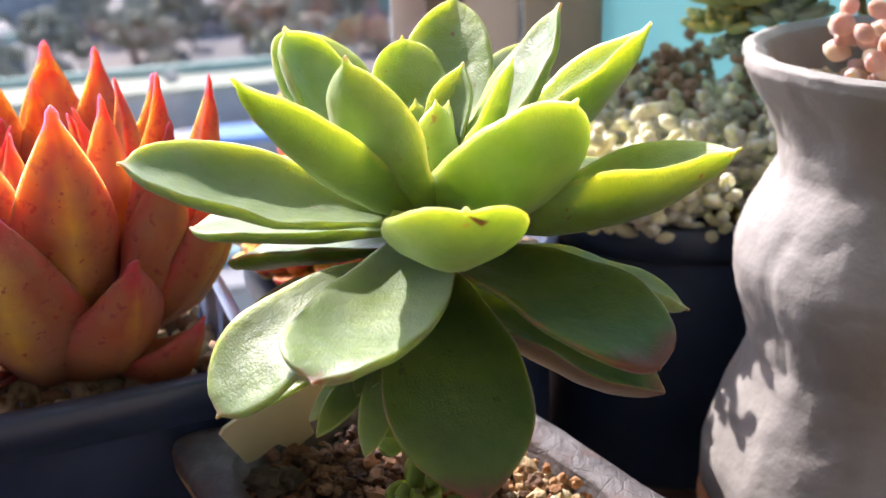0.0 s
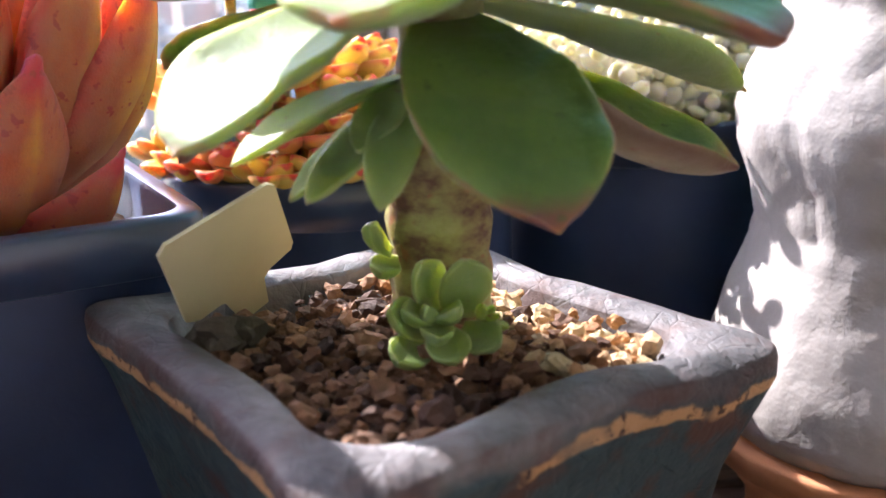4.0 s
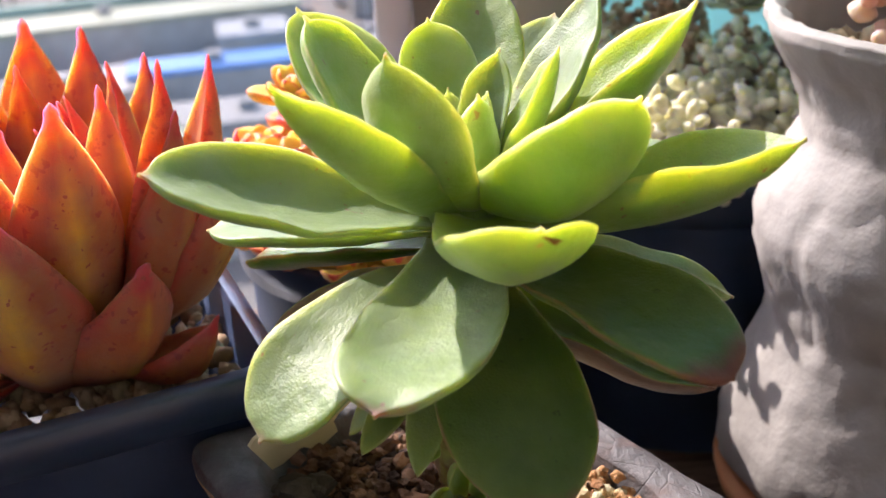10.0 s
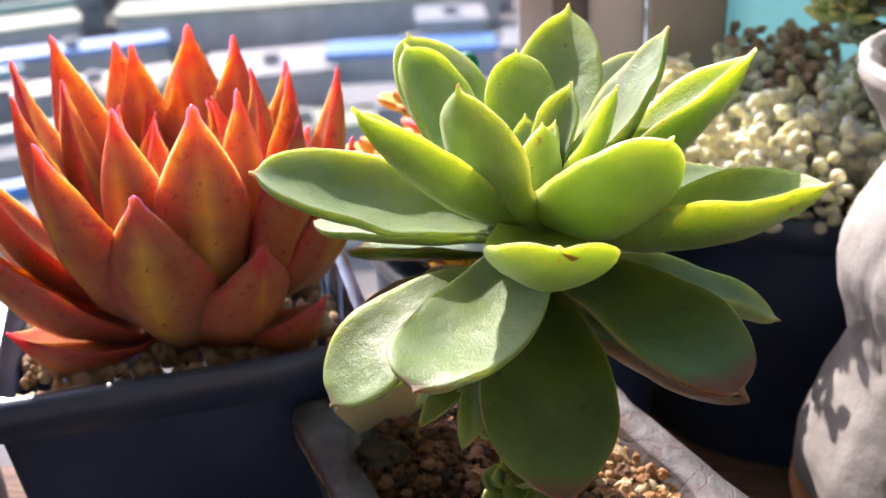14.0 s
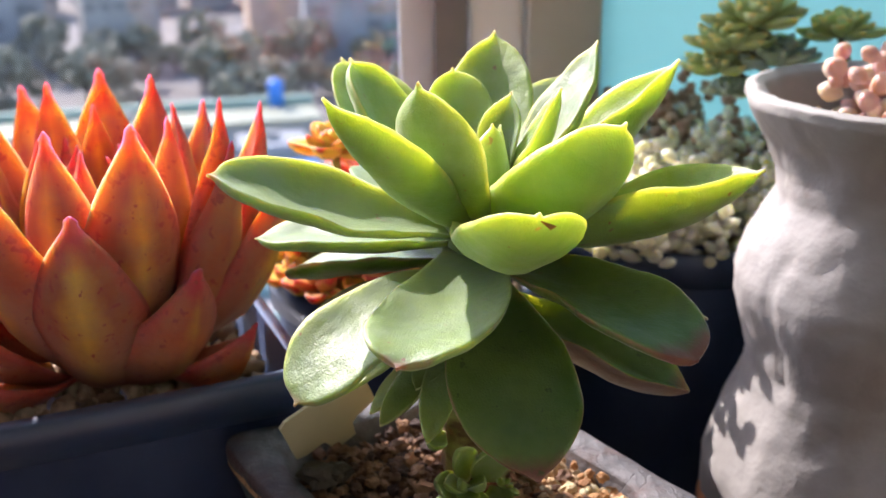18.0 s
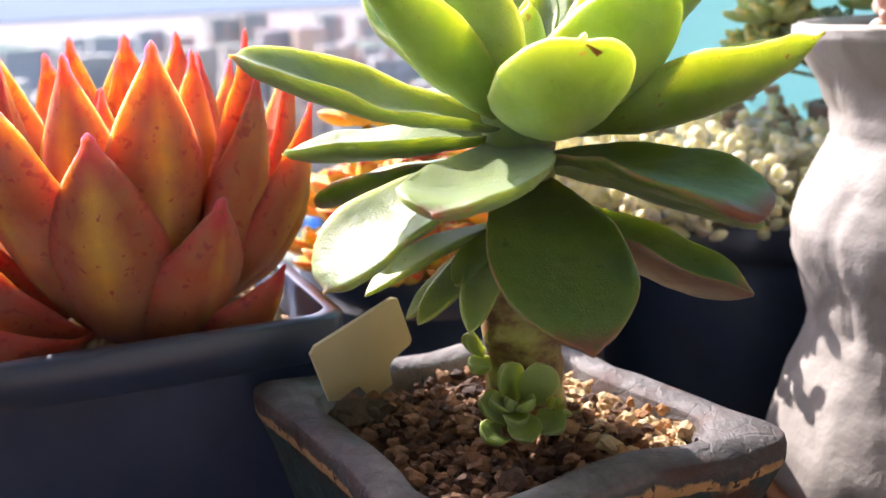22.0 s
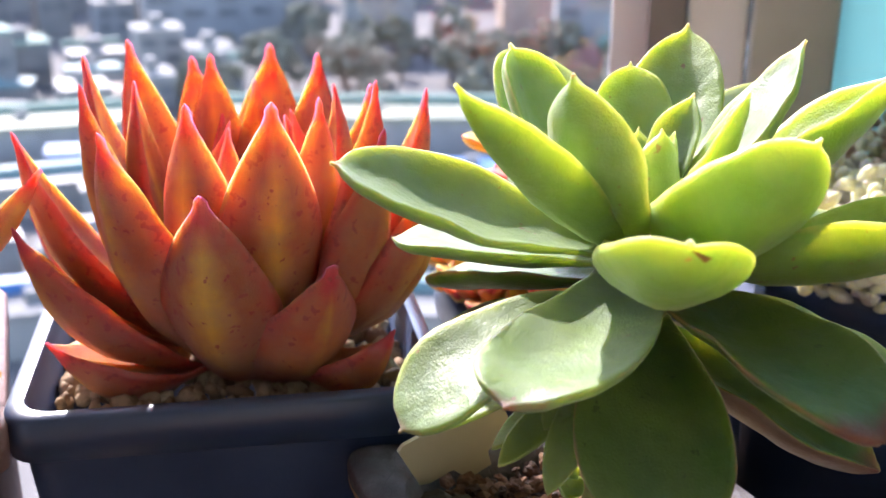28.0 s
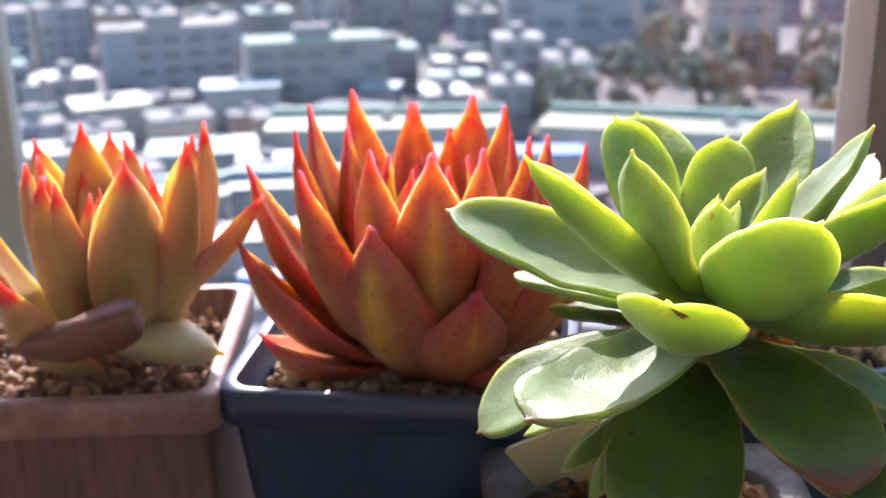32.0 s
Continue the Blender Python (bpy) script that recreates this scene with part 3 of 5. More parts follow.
def grey_ring(k, z, corner=0.11, dip=0.0):
    """The pot's four-cornered outline, k times its rim's size."""
    cx, cy = -0.009, -0.004
    cs = [Vector((0.0610, -0.019)), Vector((0.002, 0.067)), Vector((-0.0755, 0.014)), Vector((-0.0230, -0.077))]
    cs = [Vector((cx, cy)) + (c - Vector((cx, cy))) * k for c in cs]
    out = []
    for i in range(4):
        a, b, c = cs[i - 1], cs[i], cs[(i + 1) % 4]
        p, q = b.lerp(a, corner), b.lerp(c, corner)
        for j in range(12):
            u = j / 11
            pt = p.lerp(b, u).lerp(b.lerp(q, u), u)
            out.append(pt)
        nxt = c.lerp(b, corner)
        for j in range(1, 8):
            out.append(q.lerp(nxt, j / 8) + (Vector((cx, cy)) - q.lerp(nxt, 0.5)).normalized() * 0.0025 * k * math.sin(math.pi * j / 8))
    return [(v.x + 0.0012 * noise.noise(Vector((v.x * 60, v.y * 60, z * 40))), v.y + 0.0012 * noise.noise(Vector((v.x * 60, v.y * 60, z * 40 + 9))), z + dip * (1 if z > 0.05 else 0) + (-0.035 * (v.x - cx) + 0.0016 * noise.noise(Vector((v.x * 45, v.y * 45, 3.0))) if z > 0.05 else 0)) for v in out]


rings = [grey_ring(0.60, TABLE), grey_ring(0.66, TABLE + 0.006), grey_ring(0.72, 0.01), grey_ring(0.78, 0.03), grey_ring(0.87, 0.050), grey_ring(0.955, 0.064), grey_ring(0.985, 0.0685),
         grey_ring(0.998, 0.0705), grey_ring(1.0, 0.0740), grey_ring(0.994, RIM - 0.0004), grey_ring(0.985, RIM), grey_ring(0.90, RIM + 0.0012), grey_ring(0.79, RIM + 0.0004, 0.18), grey_ring(0.775, RIM - 0.0004, 0.2), grey_ring(0.765, RIM - 0.0018, 0.21), grey_ring(0.735, 0.069, 0.22), grey_ring(0.70, 0.060, 0.24), grey_ring(0.62, 0.05, 0.25)]
pot_parts(rings, 7, 13, GREY, grey_pot)


def in_ring(k, z, heap):
    pts = [Vector(p[:2]) for p in grey_ring(k, z, 0.22)]
    mid = Vector((-0.009, -0.004))

    def pick(rnd):
        p = pts[rnd.randrange(len(pts))]
        q = mid.lerp(p, math.sqrt(rnd.random()))
        return q.x, q.y, z + heap * (1 - (q - mid).length / 0.06) + rnd.uniform(-0.002, 0.001)
    return pick


def side(pick, right):
    """Only the places on one side of an uneven line across the pot."""
    def chosen(rnd):
        while True:
            p = pick(rnd)
            if (p[0] + 0.5 * p[1] + rnd.gauss(0, 0.006) > 0.010) == right:
                return p
    return chosen


# Left bed coloured darker for shade, right bed paler for sun, besides stone tone.
dark_bed = stones("gravel_bed", side(in_ring(0.70, 0.0680, 0.004), False), 1500, 0.0019, SHADED_GRAVEL, "coarse brown and tan gravel around the stem, toned darker for shade", 3)
pale_bed = stones("gravel_bed", side(in_ring(0.70, 0.0684, 0.004), True), 700, 0.0020, SUNLIT_GRAVEL, "cream and tan gravel against the grey pot's rim, toned lighter for sunlight", 4)


def stone_mesh(mat, seed):
    """A rounded, knobbly pebble about 2 mm across its half."""
    bm = bmesh.new()
    bmesh.ops.create_icosphere(bm, subdivisions=2, radius=1)
    r = random.Random(seed)
    flat = Vector((r.uniform(0.85, 1.3), r.uniform(0.75, 1.05), r.uniform(0.6, 0.9)))
    for v in bm.verts:
        k = 1 + 0.5 * noise.noise(v.co * 1.2 + Vector((seed * 3.7, 0, 0))) + 0.62 * noise.noise(v.co * 2.6 + Vector((0, seed * 1.9, 0)))
        v.co = Vector((v.co.x * flat.x, v.co.y * flat.y, v.co.z * flat.z)) * k * 0.0021
    me = bpy.data.meshes.new("stone")
    bm.to_mesh(me)
    bm.free()
    me.materials.append(mat)
    me.polygons.foreach_set("use_smooth", [False] * len(me.polygons))
    return me


def top_stones(bed, area, count, mat, seed, sizes):
    """The stones that lie on top of a bed, each one apart from its neighbours."""
    r = random.Random(seed)
    kinds = [stone_mesh(mat, seed * 10 + k) for k in range(9)]
    done = []
    for i in range(count * 12):
        if len(done) == count:
            break
        p, k = Vector(area(r)), r.choice(sizes)
        if any((p.xy - q.xy).length < 0.0017 * (k + kk) for q, kk in done):
            continue
        done.append((p, k))
        put("stone", kinds[r.randrange(9)], bed, Matrix.Translation((p.x, p.y, p.z + 0.0006 + 0.0006 * k)) @ Euler((r.uniform(-0.6, 0.6), r.uniform(-0.6, 0.6), r.random() * 6.28)).to_matrix().to_4x4() @ Matrix.Scale(k, 4))


top_stones(dark_bed, side(in_ring(0.71, 0.0705, 0.004), False), 290, SHADED_STONE, 31, (0.5, 0.6, 0.7, 0.8, 0.9, 1.0, 1.15, 1.5))
top_stones(pale_bed, side(in_ring(0.72, 0.0705, 0.004), True), 170, SUNLIT_STONE, 32, (0.5, 0.6, 0.7, 0.8, 0.9, 1.0, 1.25))

green = thing("green_succulent", (-0.001, 0.003, 0.066), "tall green succulent rosette on a bare stem with yellow leaf edges", "succulent")
# stem: a bent, ringed stalk
rings = []
for i in range(25):
    u = i / 24
    z = 0.064 + u * 0.078
    r = (0.0102 + 0.0005 * math.sin(i * 2.1) + 0.0016 * math.exp(-((z - 0.104) / 0.012) ** 2)) * (1 - 0.3 * u)
    rings.append(circle(-0.0015 - 0.001 * math.sin(u * 3), 0.004 - 0.011 * u, z, r, 24, 0.0022, 5))
v, f, uv = ring_loft(rings)
put("stem", mesh_of("stem", v, f, STEM, True, uv), green, None, "ringed pale green stem with old leaf scars")


v, f, uv = ring_loft([circle(-0.002, -0.0055, z, r, 20, 0.0012, 3) for z, r in ((0.1385, 0.0066), (0.143, 0.0082), (0.149, 0.0086), (0.154, 0.0068), (0.158, 0.003))])
put("crown", mesh_of("crown", v, f, GREEN, True, [(0.4, 0.4) for _ in uv]), green, None, "green leaf bases crowding the stem's end")


def core(tip, height, reach=0.005):
    """A foot on the stem below the leaf."""
    mid = Vector((-0.002, 0.004 - 0.011 * (height - 0.064) / 0.088))
    d = (Vector(tip[:2]) - mid)
    d = d.normalized() * min(reach, d.length)
    return mid.x + d.x, mid.y + d.y, height


def gleaf(tip, height, width, mat=None, reach=0.005, **kw):
    kw.setdefault("mucro", 0.012 if mat is OLD_GREEN else 0.03 if mat is PALE_GREEN else 0.04)
    kw.setdefault("wave", 0.22)
    kw.setdefault("ns", 28)
    kw.setdefault("nc", 24)
    kw.setdefault("full", 0.75)
    kw["thick"] = kw.get("thick", 0.005) * 0.85
    return leaf(green, core(tip, height, reach), tip, width, mat or GREEN, **kw)


# lower tier
gleaf((-0.0190, -0.0665, 0.1380), 0.142, 0.0275, PALE_GREEN, thick=0.006, bow=0.001, cup=0.10, widest=0.62, point=0.45, taper=2.6, foot=0.55, skew=0.003, dish=0.0030)
gleaf((-0.0436, -0.0437, 0.1180), 0.135, 0.026, PALE_GREEN, thick=0.0055, bow=0.007, cup=0.15, widest=0.66, point=0.42, taper=2.8, skew=0.002, dish=0.0016)
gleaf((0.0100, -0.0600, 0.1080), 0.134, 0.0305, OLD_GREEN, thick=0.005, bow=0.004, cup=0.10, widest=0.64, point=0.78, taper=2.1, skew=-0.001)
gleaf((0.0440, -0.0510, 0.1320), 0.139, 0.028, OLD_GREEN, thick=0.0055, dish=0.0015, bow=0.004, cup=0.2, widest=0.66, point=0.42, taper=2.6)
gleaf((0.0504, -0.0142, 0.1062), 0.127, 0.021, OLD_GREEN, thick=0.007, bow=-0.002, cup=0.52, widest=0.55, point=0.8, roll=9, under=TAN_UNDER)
gleaf((0.0586, 0.0070, 0.1168), 0.136, 0.020, PALE_GREEN, thick=0.005, bow=0.002, cup=0.35, widest=0.6, point=0.6)
gleaf((-0.0594, 0.0070, 0.1400), 0.143, 0.022, PALE_GREEN, thick=0.005, bow=0.0, cup=0.3, widest=0.66, point=0.55)
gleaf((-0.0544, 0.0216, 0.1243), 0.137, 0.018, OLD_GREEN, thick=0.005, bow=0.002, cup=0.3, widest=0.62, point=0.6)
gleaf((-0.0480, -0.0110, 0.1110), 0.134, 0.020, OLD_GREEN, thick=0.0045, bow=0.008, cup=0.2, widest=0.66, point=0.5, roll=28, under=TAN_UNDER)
# middle tier
gleaf((-0.0632, -0.0240, 0.1660), 0.146, 0.0265, PALE_GREEN, thick=0.006, bow=-0.002, cup=0.30, widest=0.60, point=0.55, foot=0.4, roll=-14, skew=-0.0015, dish=0.0022)
gleaf((0.0632, -0.0200, 0.1648), 0.146, 0.024, LIT_GREEN, thick=0.006, bow=-0.006, cup=0.7, widest=0.6, point=0.7, foot=0.5, roll=-7)
front_leaf = gleaf((0.0092, -0.0630, 0.1686), 0.1485, 0.0268, LIT_GREEN, reach=0.006, thick=0.0055, bow=-0.0075, cup=0.36, widest=0.62, point=0.5, foot=0.6, skew=0.001, roll=-9)
gleaf((0.0473, 0.0435, 0.1420), 0.144, 0.022, PALE_GREEN, thick=0.005, bow=0.0, cup=0.3, point=0.6)
gleaf((-0.0350, 0.0420, 0.1500), 0.144, 0.022, PALE_GREEN, thick=0.005, bow=0.0, cup=0.3, point=0.6)
gleaf((0.0100, 0.0560, 0.1520), 0.144, 0.024, PALE_GREEN, thick=0.005, bow=0.0, cup=0.3, point=0.6)
# upper tier
gleaf((-0.0346, -0.0370, 0.1860), 0.148, 0.020, LIT_GREEN, thick=0.006, bow=-0.002, cup=0.55, widest=0.5, point=0.9, foot=0.5)
gleaf((0.0486, 0.0130, 0.1840), 0.148, 0.020, LIT_GREEN, thick=0.006, bow=-0.004, cup=0.75, widest=0.55, point=0.9, foot=0.5, roll=-11)
gleaf((0.0226, 0.0545, 0.1724), 0.148, 0.024, PALE_GREEN, thick=0.005, bow=-0.003, cup=0.35, point=0.7)
gleaf((0.0284, 0.0165, 0.1886), 0.149, 0.022, PALE_GREEN, thick=0.005, bow=-0.003, cup=0.35, widest=0.52, point=0.85, roll=-14)
gleaf((0.0034, 0.0453, 0.1868), 0.148, 0.024, GREEN, thick=0.0055, bow=-0.004, cup=0.35, widest=0.58, point=0.75)
gleaf((-0.0335, 0.0110, 0.1858), 0.148, 0.022, GREEN, thick=0.0055, bow=-0.003, cup=0.4, widest=0.66, point=0.55)
gleaf((-0.0386, 0.0387, 0.1810), 0.147, 0.024, GREEN, thick=0.0055, bow=-0.003, cup=0.4, widest=0.66, point=0.6)
gleaf((-0.0082, 0.0244, 0.1806), 0.150, 0.018, GREEN, thick=0.005, bow=-0.002, cup=0.4, widest=0.62, point=0.6)
gleaf((0.0296, -0.0320, 0.1788), 0.150, 0.0255, LIT_GREEN, reach=0.008, hint=(-0.35, 1.0, 0.3), thick=0.0065, bow=-0.007, cup=0.4, widest=0.5, point=0.6, foot=0.6)
gleaf((-0.0150, -0.0217, 0.1864), 0.150, 0.0245, GREEN, thick=0.006, bow=-0.004, cup=0.32, widest=0.46, point=0.85, foot=0.6, roll=6)


def scar(on, place, nc=24, up=0.00012):
    """A dry brown scratch lying on a leaf's skin, near a place on its lower side."""
    me = on.data
    at = min((v for v in me.vertices if 13 <= v.index % nc <= 22), key=lambda v: (on.parent.matrix_basis @ on.matrix_basis @ v.co - Vector(place)).length).index
    rows, cols = range(at // nc - 1, at // nc + 2), range(at % nc, at % nc + 2)
    n = len(cols)
    pts = [me.vertices[r * nc + c % nc] for r in rows for c in cols]
    verts = [v.co + v.normal * up for v in pts] + [v.co - v.normal * up for v in pts]
    half = len(pts)
    faces = []
    for i in range(len(rows) - 1):
        for k in range(n - 1):
            q = (i * n + k, i * n + k + 1, (i + 1) * n + k + 1, (i + 1) * n + k)
            faces += [q, tuple(half + a for a in reversed(q))]
    o = new("scar", mesh_of("scar", verts, faces, SCAR, True))
    o.parent = on
    o["label"] = "dry brown scar"


scar(front_leaf, (0.0128, -0.0640, 0.1640))

# heart of the rosette
gleaf((0.0176, -0.0068, 0.1815), 0.152, 0.013, GREEN, reach=0.004, thick=0.0045, bow=-0.002, cup=0.5, widest=0.5, point=0.9)
gleaf((0.0067, 0.0076, 0.1778), 0.152, 0.012, PALE_GREEN, reach=0.003, thick=0.004, bow=-0.001, cup=0.5, widest=0.5, point=0.9)
gleaf((0.0012, -0.0105, 0.1740), 0.151, 0.013, GREEN, reach=0.003, thick=0.004, bow=-0.002, cup=0.45, widest=0.5, point=0.85)
gleaf((-0.0044, 0.0080, 0.1698), 0.150, 0.010, GREEN, reach=0.002, thick=0.003, bow=-0.001, cup=0.4, widest=0.5, point=0.9)
gleaf((0.0035, -0.0015, 0.1715), 0.152, 0.008, GREEN, reach=0.002, thick=0.003, bow=-0.001, cup=0.4, widest=0.5, point=0.9)

# offsets along the stem
def pup(at, tips, width, mat=PUP_GREEN, **kw):
    for t in tips:
        leaf(green, at, t, width, mat, thick=0.003, name="offset_leaf", widest=0.5, point=0.85, foot=0.35, cup=0.25, ns=14, nc=12, **kw)


pup((-0.008, -0.010, 0.124), [(-0.0364, -0.0330, 0.1140)], 0.0105, bow=0.002)
pup((-0.009, -0.012, 0.121), [(-0.0285, -0.0262, 0.1068), (-0.0252, -0.0352, 0.1080)], 0.009)
pup((-0.007, -0.014, 0.124), [(-0.0140, -0.0435, 0.1082), (-0.0170, -0.0300, 0.1150)], 0.0095)
def disc(base, tip, width):
    leaf(green, base, tip, width, PUP_GREEN, thick=0.0028, name="offset_leaf", hint=(0.1, -0.75, 0.65), widest=0.58, point=0.5, foot=0.5, cup=0.34, bow=-0.0008, ns=14, nc=12, rough=0.0001, mucro=0.05, wave=0.2)


disc((0.0002, -0.0155, 0.0815), (0.0004, -0.0228, 0.0942), 0.0100)
disc((-0.0040, -0.0150, 0.0830), (-0.0070, -0.0215, 0.0938), 0.0080)
disc((-0.0060, -0.0165, 0.0795), (-0.0128, -0.0235, 0.0862), 0.0075)
disc((-0.0075, -0.0165, 0.0775), (-0.0118, -0.0255, 0.0775), 0.0080)
disc((-0.0045, -0.0185, 0.0810), (-0.0018, -0.0262, 0.0768), 0.0080)
disc((-0.0002, -0.0175, 0.0795), (0.0060, -0.0238, 0.0790), 0.0075)
# the offset's pointed heart leaves, and a tiny new one beside it
for base, tip, width in (((-0.0052, -0.0190, 0.0822), (-0.0108, -0.0246, 0.0868), 0.0058), ((-0.0048, -0.0190, 0.0826), (-0.0008, -0.0248, 0.0868), 0.0054), ((-0.0052, -0.0195, 0.0815), (-0.0046, -0.0290, 0.0826), 0.0062), ((-0.0052, -0.0190, 0.0825), (-0.0062, -0.0240, 0.0868), 0.0040)):
    leaf(green, base, tip, width, PUP_GREEN, thick=0.0024, name="offset_leaf", hint=(0.1, -0.5, 0.85), widest=0.55, point=0.85, foot=0.45, cup=0.5, bow=-0.0008, ns=14, nc=12, rough=0.0001, mucro=0.08)
for tip in ((0.0034, -0.0206, 0.0856), (0.0064, -0.0206, 0.0834), (0.0080, -0.0212, 0.0812), (0.0056, -0.0198, 0.0850)):
    leaf(green, (0.0036, -0.0165, 0.0805), tip, 0.0026, LIT_GREEN, thick=0.0014, name="offset_leaf", widest=0.5, point=0.95, foot=0.5, cup=0.4, ns=12, nc=10, rough=0.0001)
disc((-0.0120, -0.0060, 0.0915), (-0.0156, -0.0125, 0.0985), 0.0048)
disc((-0.0120, -0.0060, 0.0910), (-0.0138, -0.0125, 0.0895), 0.0060)

# ---- a dark clod beside the tag ----
clod = thing("soil_clod", (-0.044, -0.005, 0.074), "dark mossy lump of soil against the plant label", "soil clod")
for x, y, z, k, seed in ((-0.0440, -0.0050, 0.0775, 2.3, 71), (-0.0400, -0.0035, 0.0765, 1.9, 72), (-0.0475, -0.0030, 0.0765, 1.7, 73)):
    put("lump", stone_mesh(CLOD, seed), clod, Matrix.Translation((x, y, z)) @ Matrix.Scale(k, 4))

# ---- cream plant tag ----
tag = thing("plant_tag", (-0.038, 0.004, 0.068), "blank cream plastic plant label stuck in the gravel", "plant label")
tag_at = Vector((-0.0525, -0.0112, 0.0957))
ax = Vector((-0.0317, 0.0194, 0.0879)) - tag_at
tag_n = ax.cross(Vector((-0.0330, 0.0058, 0.1028)) - tag_at).normalized()
ex = ax.normalized()
ey = tag_n.cross(ex)
outline = [(0.0002, 0.0010), (0.0200, 0.0141), (0.0226, 0.0138), (0.0380, 0.0002), (0.0386, -0.0016), (0.0348, -0.0062), (0.0346, -0.0086),
           (0.0448, -0.0200), (0.0500, -0.0300), (0.0420, -0.0300), (0.0327, -0.0182), (0.0262, -0.0142), (0.0248, -0.0144), (0.0206, -0.0178), (0.0168, -0.0178), (0.0, -0.0015)]
bm = bmesh.new()
face = bm.faces.new([bm.verts.new(tag_at + ex * a + ey * b + tag_n * 0.0004) for a, b in outline])
more = bmesh.ops.extrude_face_region(bm, geom=[face])
bmesh.ops.translate(bm, verts=[g for g in more["geom"] if isinstance(g, bmesh.types.BMVert)], vec=tag_n * -0.0008)
bmesh.ops.recalc_face_normals(bm, faces=bm.faces)
part("label_plate", bm, CREAM, tag, "", False)

# ---- black square pot with the red succulent ----
BX, BY, BZ, BT, BH = -0.122, 0.053, 0.094, 23.8, 0.0565


def square_pot(name, x, y, top, half, turn, mat, label, corner, foot=0.74, lip=0.0035, wall=0.003, taper=1.0):
    pot = thing(name, (x, y, TABLE), label, "plant pot")
    rr = [rounded(x, y, TABLE, half * foot, corner * 0.7, turn), rounded(x, y, TABLE + 0.003, half * (foot + 0.02), corner * 0.7, turn),
          rounded(x, y, top - 0.013, half - lip, corner, turn), rounded(x, y, top - 0.012, half - 0.0005, corner, turn), rounded(x, y, top - 0.0012, half, corner, turn), rounded(x, y, top, half - 0.0008, corner, turn),
          rounded(x, y, top, half - lip - 0.001, corner * 0.9, turn), rounded(x, y, top - 0.001, half - lip - wall * 0.6, corner * 0.8, turn), rounded(x, y, top - 0.03, half - lip - wall - 0.003, corner * 0.8, turn)]
    pot_parts(rr, 2, 6, mat, pot, "lining", "" if mat is BLACK else "worn pinkish glazed rim", BLACK_RIM if mat is BLACK else PINK_RIM)
    return pot


def in_square(x, y, z, half, turn, heap):
    def pick(rnd):
        a, b = rnd.uniform(-half, half), rnd.uniform(-half, half)
        c, s = math.cos(radians(turn)), math.sin(radians(turn))
        return x + a * c - b * s, y + a * s + b * c, z + heap * (1 - max(abs(a), abs(b)) / half) + rnd.uniform(-0.0015, 0.001)
    return pick


def in_circle(x, y, z, r, heap):
    def pick(rnd):
        a, d = rnd.uniform(0, 6.2832), r * math.sqrt(rnd.random())
        return x + d * math.cos(a), y + d * math.sin(a), z + heap * (1 - d / r) + rnd.uniform(-0.0015, 0.001)
    return pick


square_pot("black_pot", BX, BY, BZ, BH, BT, BLACK, "black plastic square nursery pot with a shiny rim", 0.009)
stones("gravel_bed", in_square(BX, BY, BZ - 0.012, 0.048, BT, 0.004), 700, 0.0028, TAN_GRAVEL, "pale tan gravel filling the black pot", 5)

red = thing("red_succulent", (-0.114, 0.052, BZ - 0.014), "orange-red pointed succulent rosette with crimson leaf tips", "succulent")


def rleaf(tip, width, height=0.096, reach=0.016, mat=RED, **kw):
    mid = Vector((-0.114, 0.052))
    d = Vector(tip[:2]) - mid
    foot = mid + d.normalized() * min(reach, d.length * 0.6)
    kw.setdefault("thick", 0.0065)
    kw.setdefault("bow", -0.006)
    kw.setdefault("cup", 0.35)
    kw.setdefault("widest", 0.48)
    kw.setdefault("point", 1.0)
    kw.setdefault("taper", 1.6)
    kw.setdefault("thin", 0.95)
    kw.setdefault("keel", 0.5)
    kw.setdefault("wave", 0.15)
    kw.setdefault("mucro", 0.018)
    kw.setdefault("foot", 0.75)
    return leaf(red, (foot.x, foot.y, height), tip, width, mat, **kw)


# outer leaves
rleaf((-0.1058, 0.0034, 0.1476), 0.032, 0.088, 0.022)
rleaf((-0.0771, 0.0161, 0.1283), 0.034, 0.086, 0.020, widest=0.3, foot=0.9, bow=-0.004)
rleaf((-0.1316, 0.0041, 0.1611), 0.030, 0.092, 0.020)
rleaf((-0.1656, 0.0199, 0.1556), 0.024, 0.092, 0.022)
rleaf((-0.1570, 0.0033, 0.1356), 0.028, 0.088, 0.024)
rleaf((-0.0647, 0.0274, 0.1078), 0.022, 0.087, 0.020)
rleaf((-0.0574, 0.0449, 0.1496), 0.024, 0.092, 0.020)
rleaf((-0.0668, 0.0688, 0.1629), 0.024, 0.094, 0.020)
rleaf((-0.0600, 0.0560, 0.1420), 0.022, 0.090, 0.020)
rleaf((-0.1520, 0.0040, 0.1040), 0.026, 0.086, 0.020)
rleaf((-0.1800, 0.0450, 0.1250), 0.026, 0.089, 0.022)
rleaf((-0.1750, 0.0750, 0.1300), 0.026, 0.089, 0.022)
rleaf((-0.1300, 0.1150, 0.1250), 0.026, 0.089, 0.022)
rleaf((-0.0900, 0.1080, 0.1300), 0.026, 0.089, 0.022)
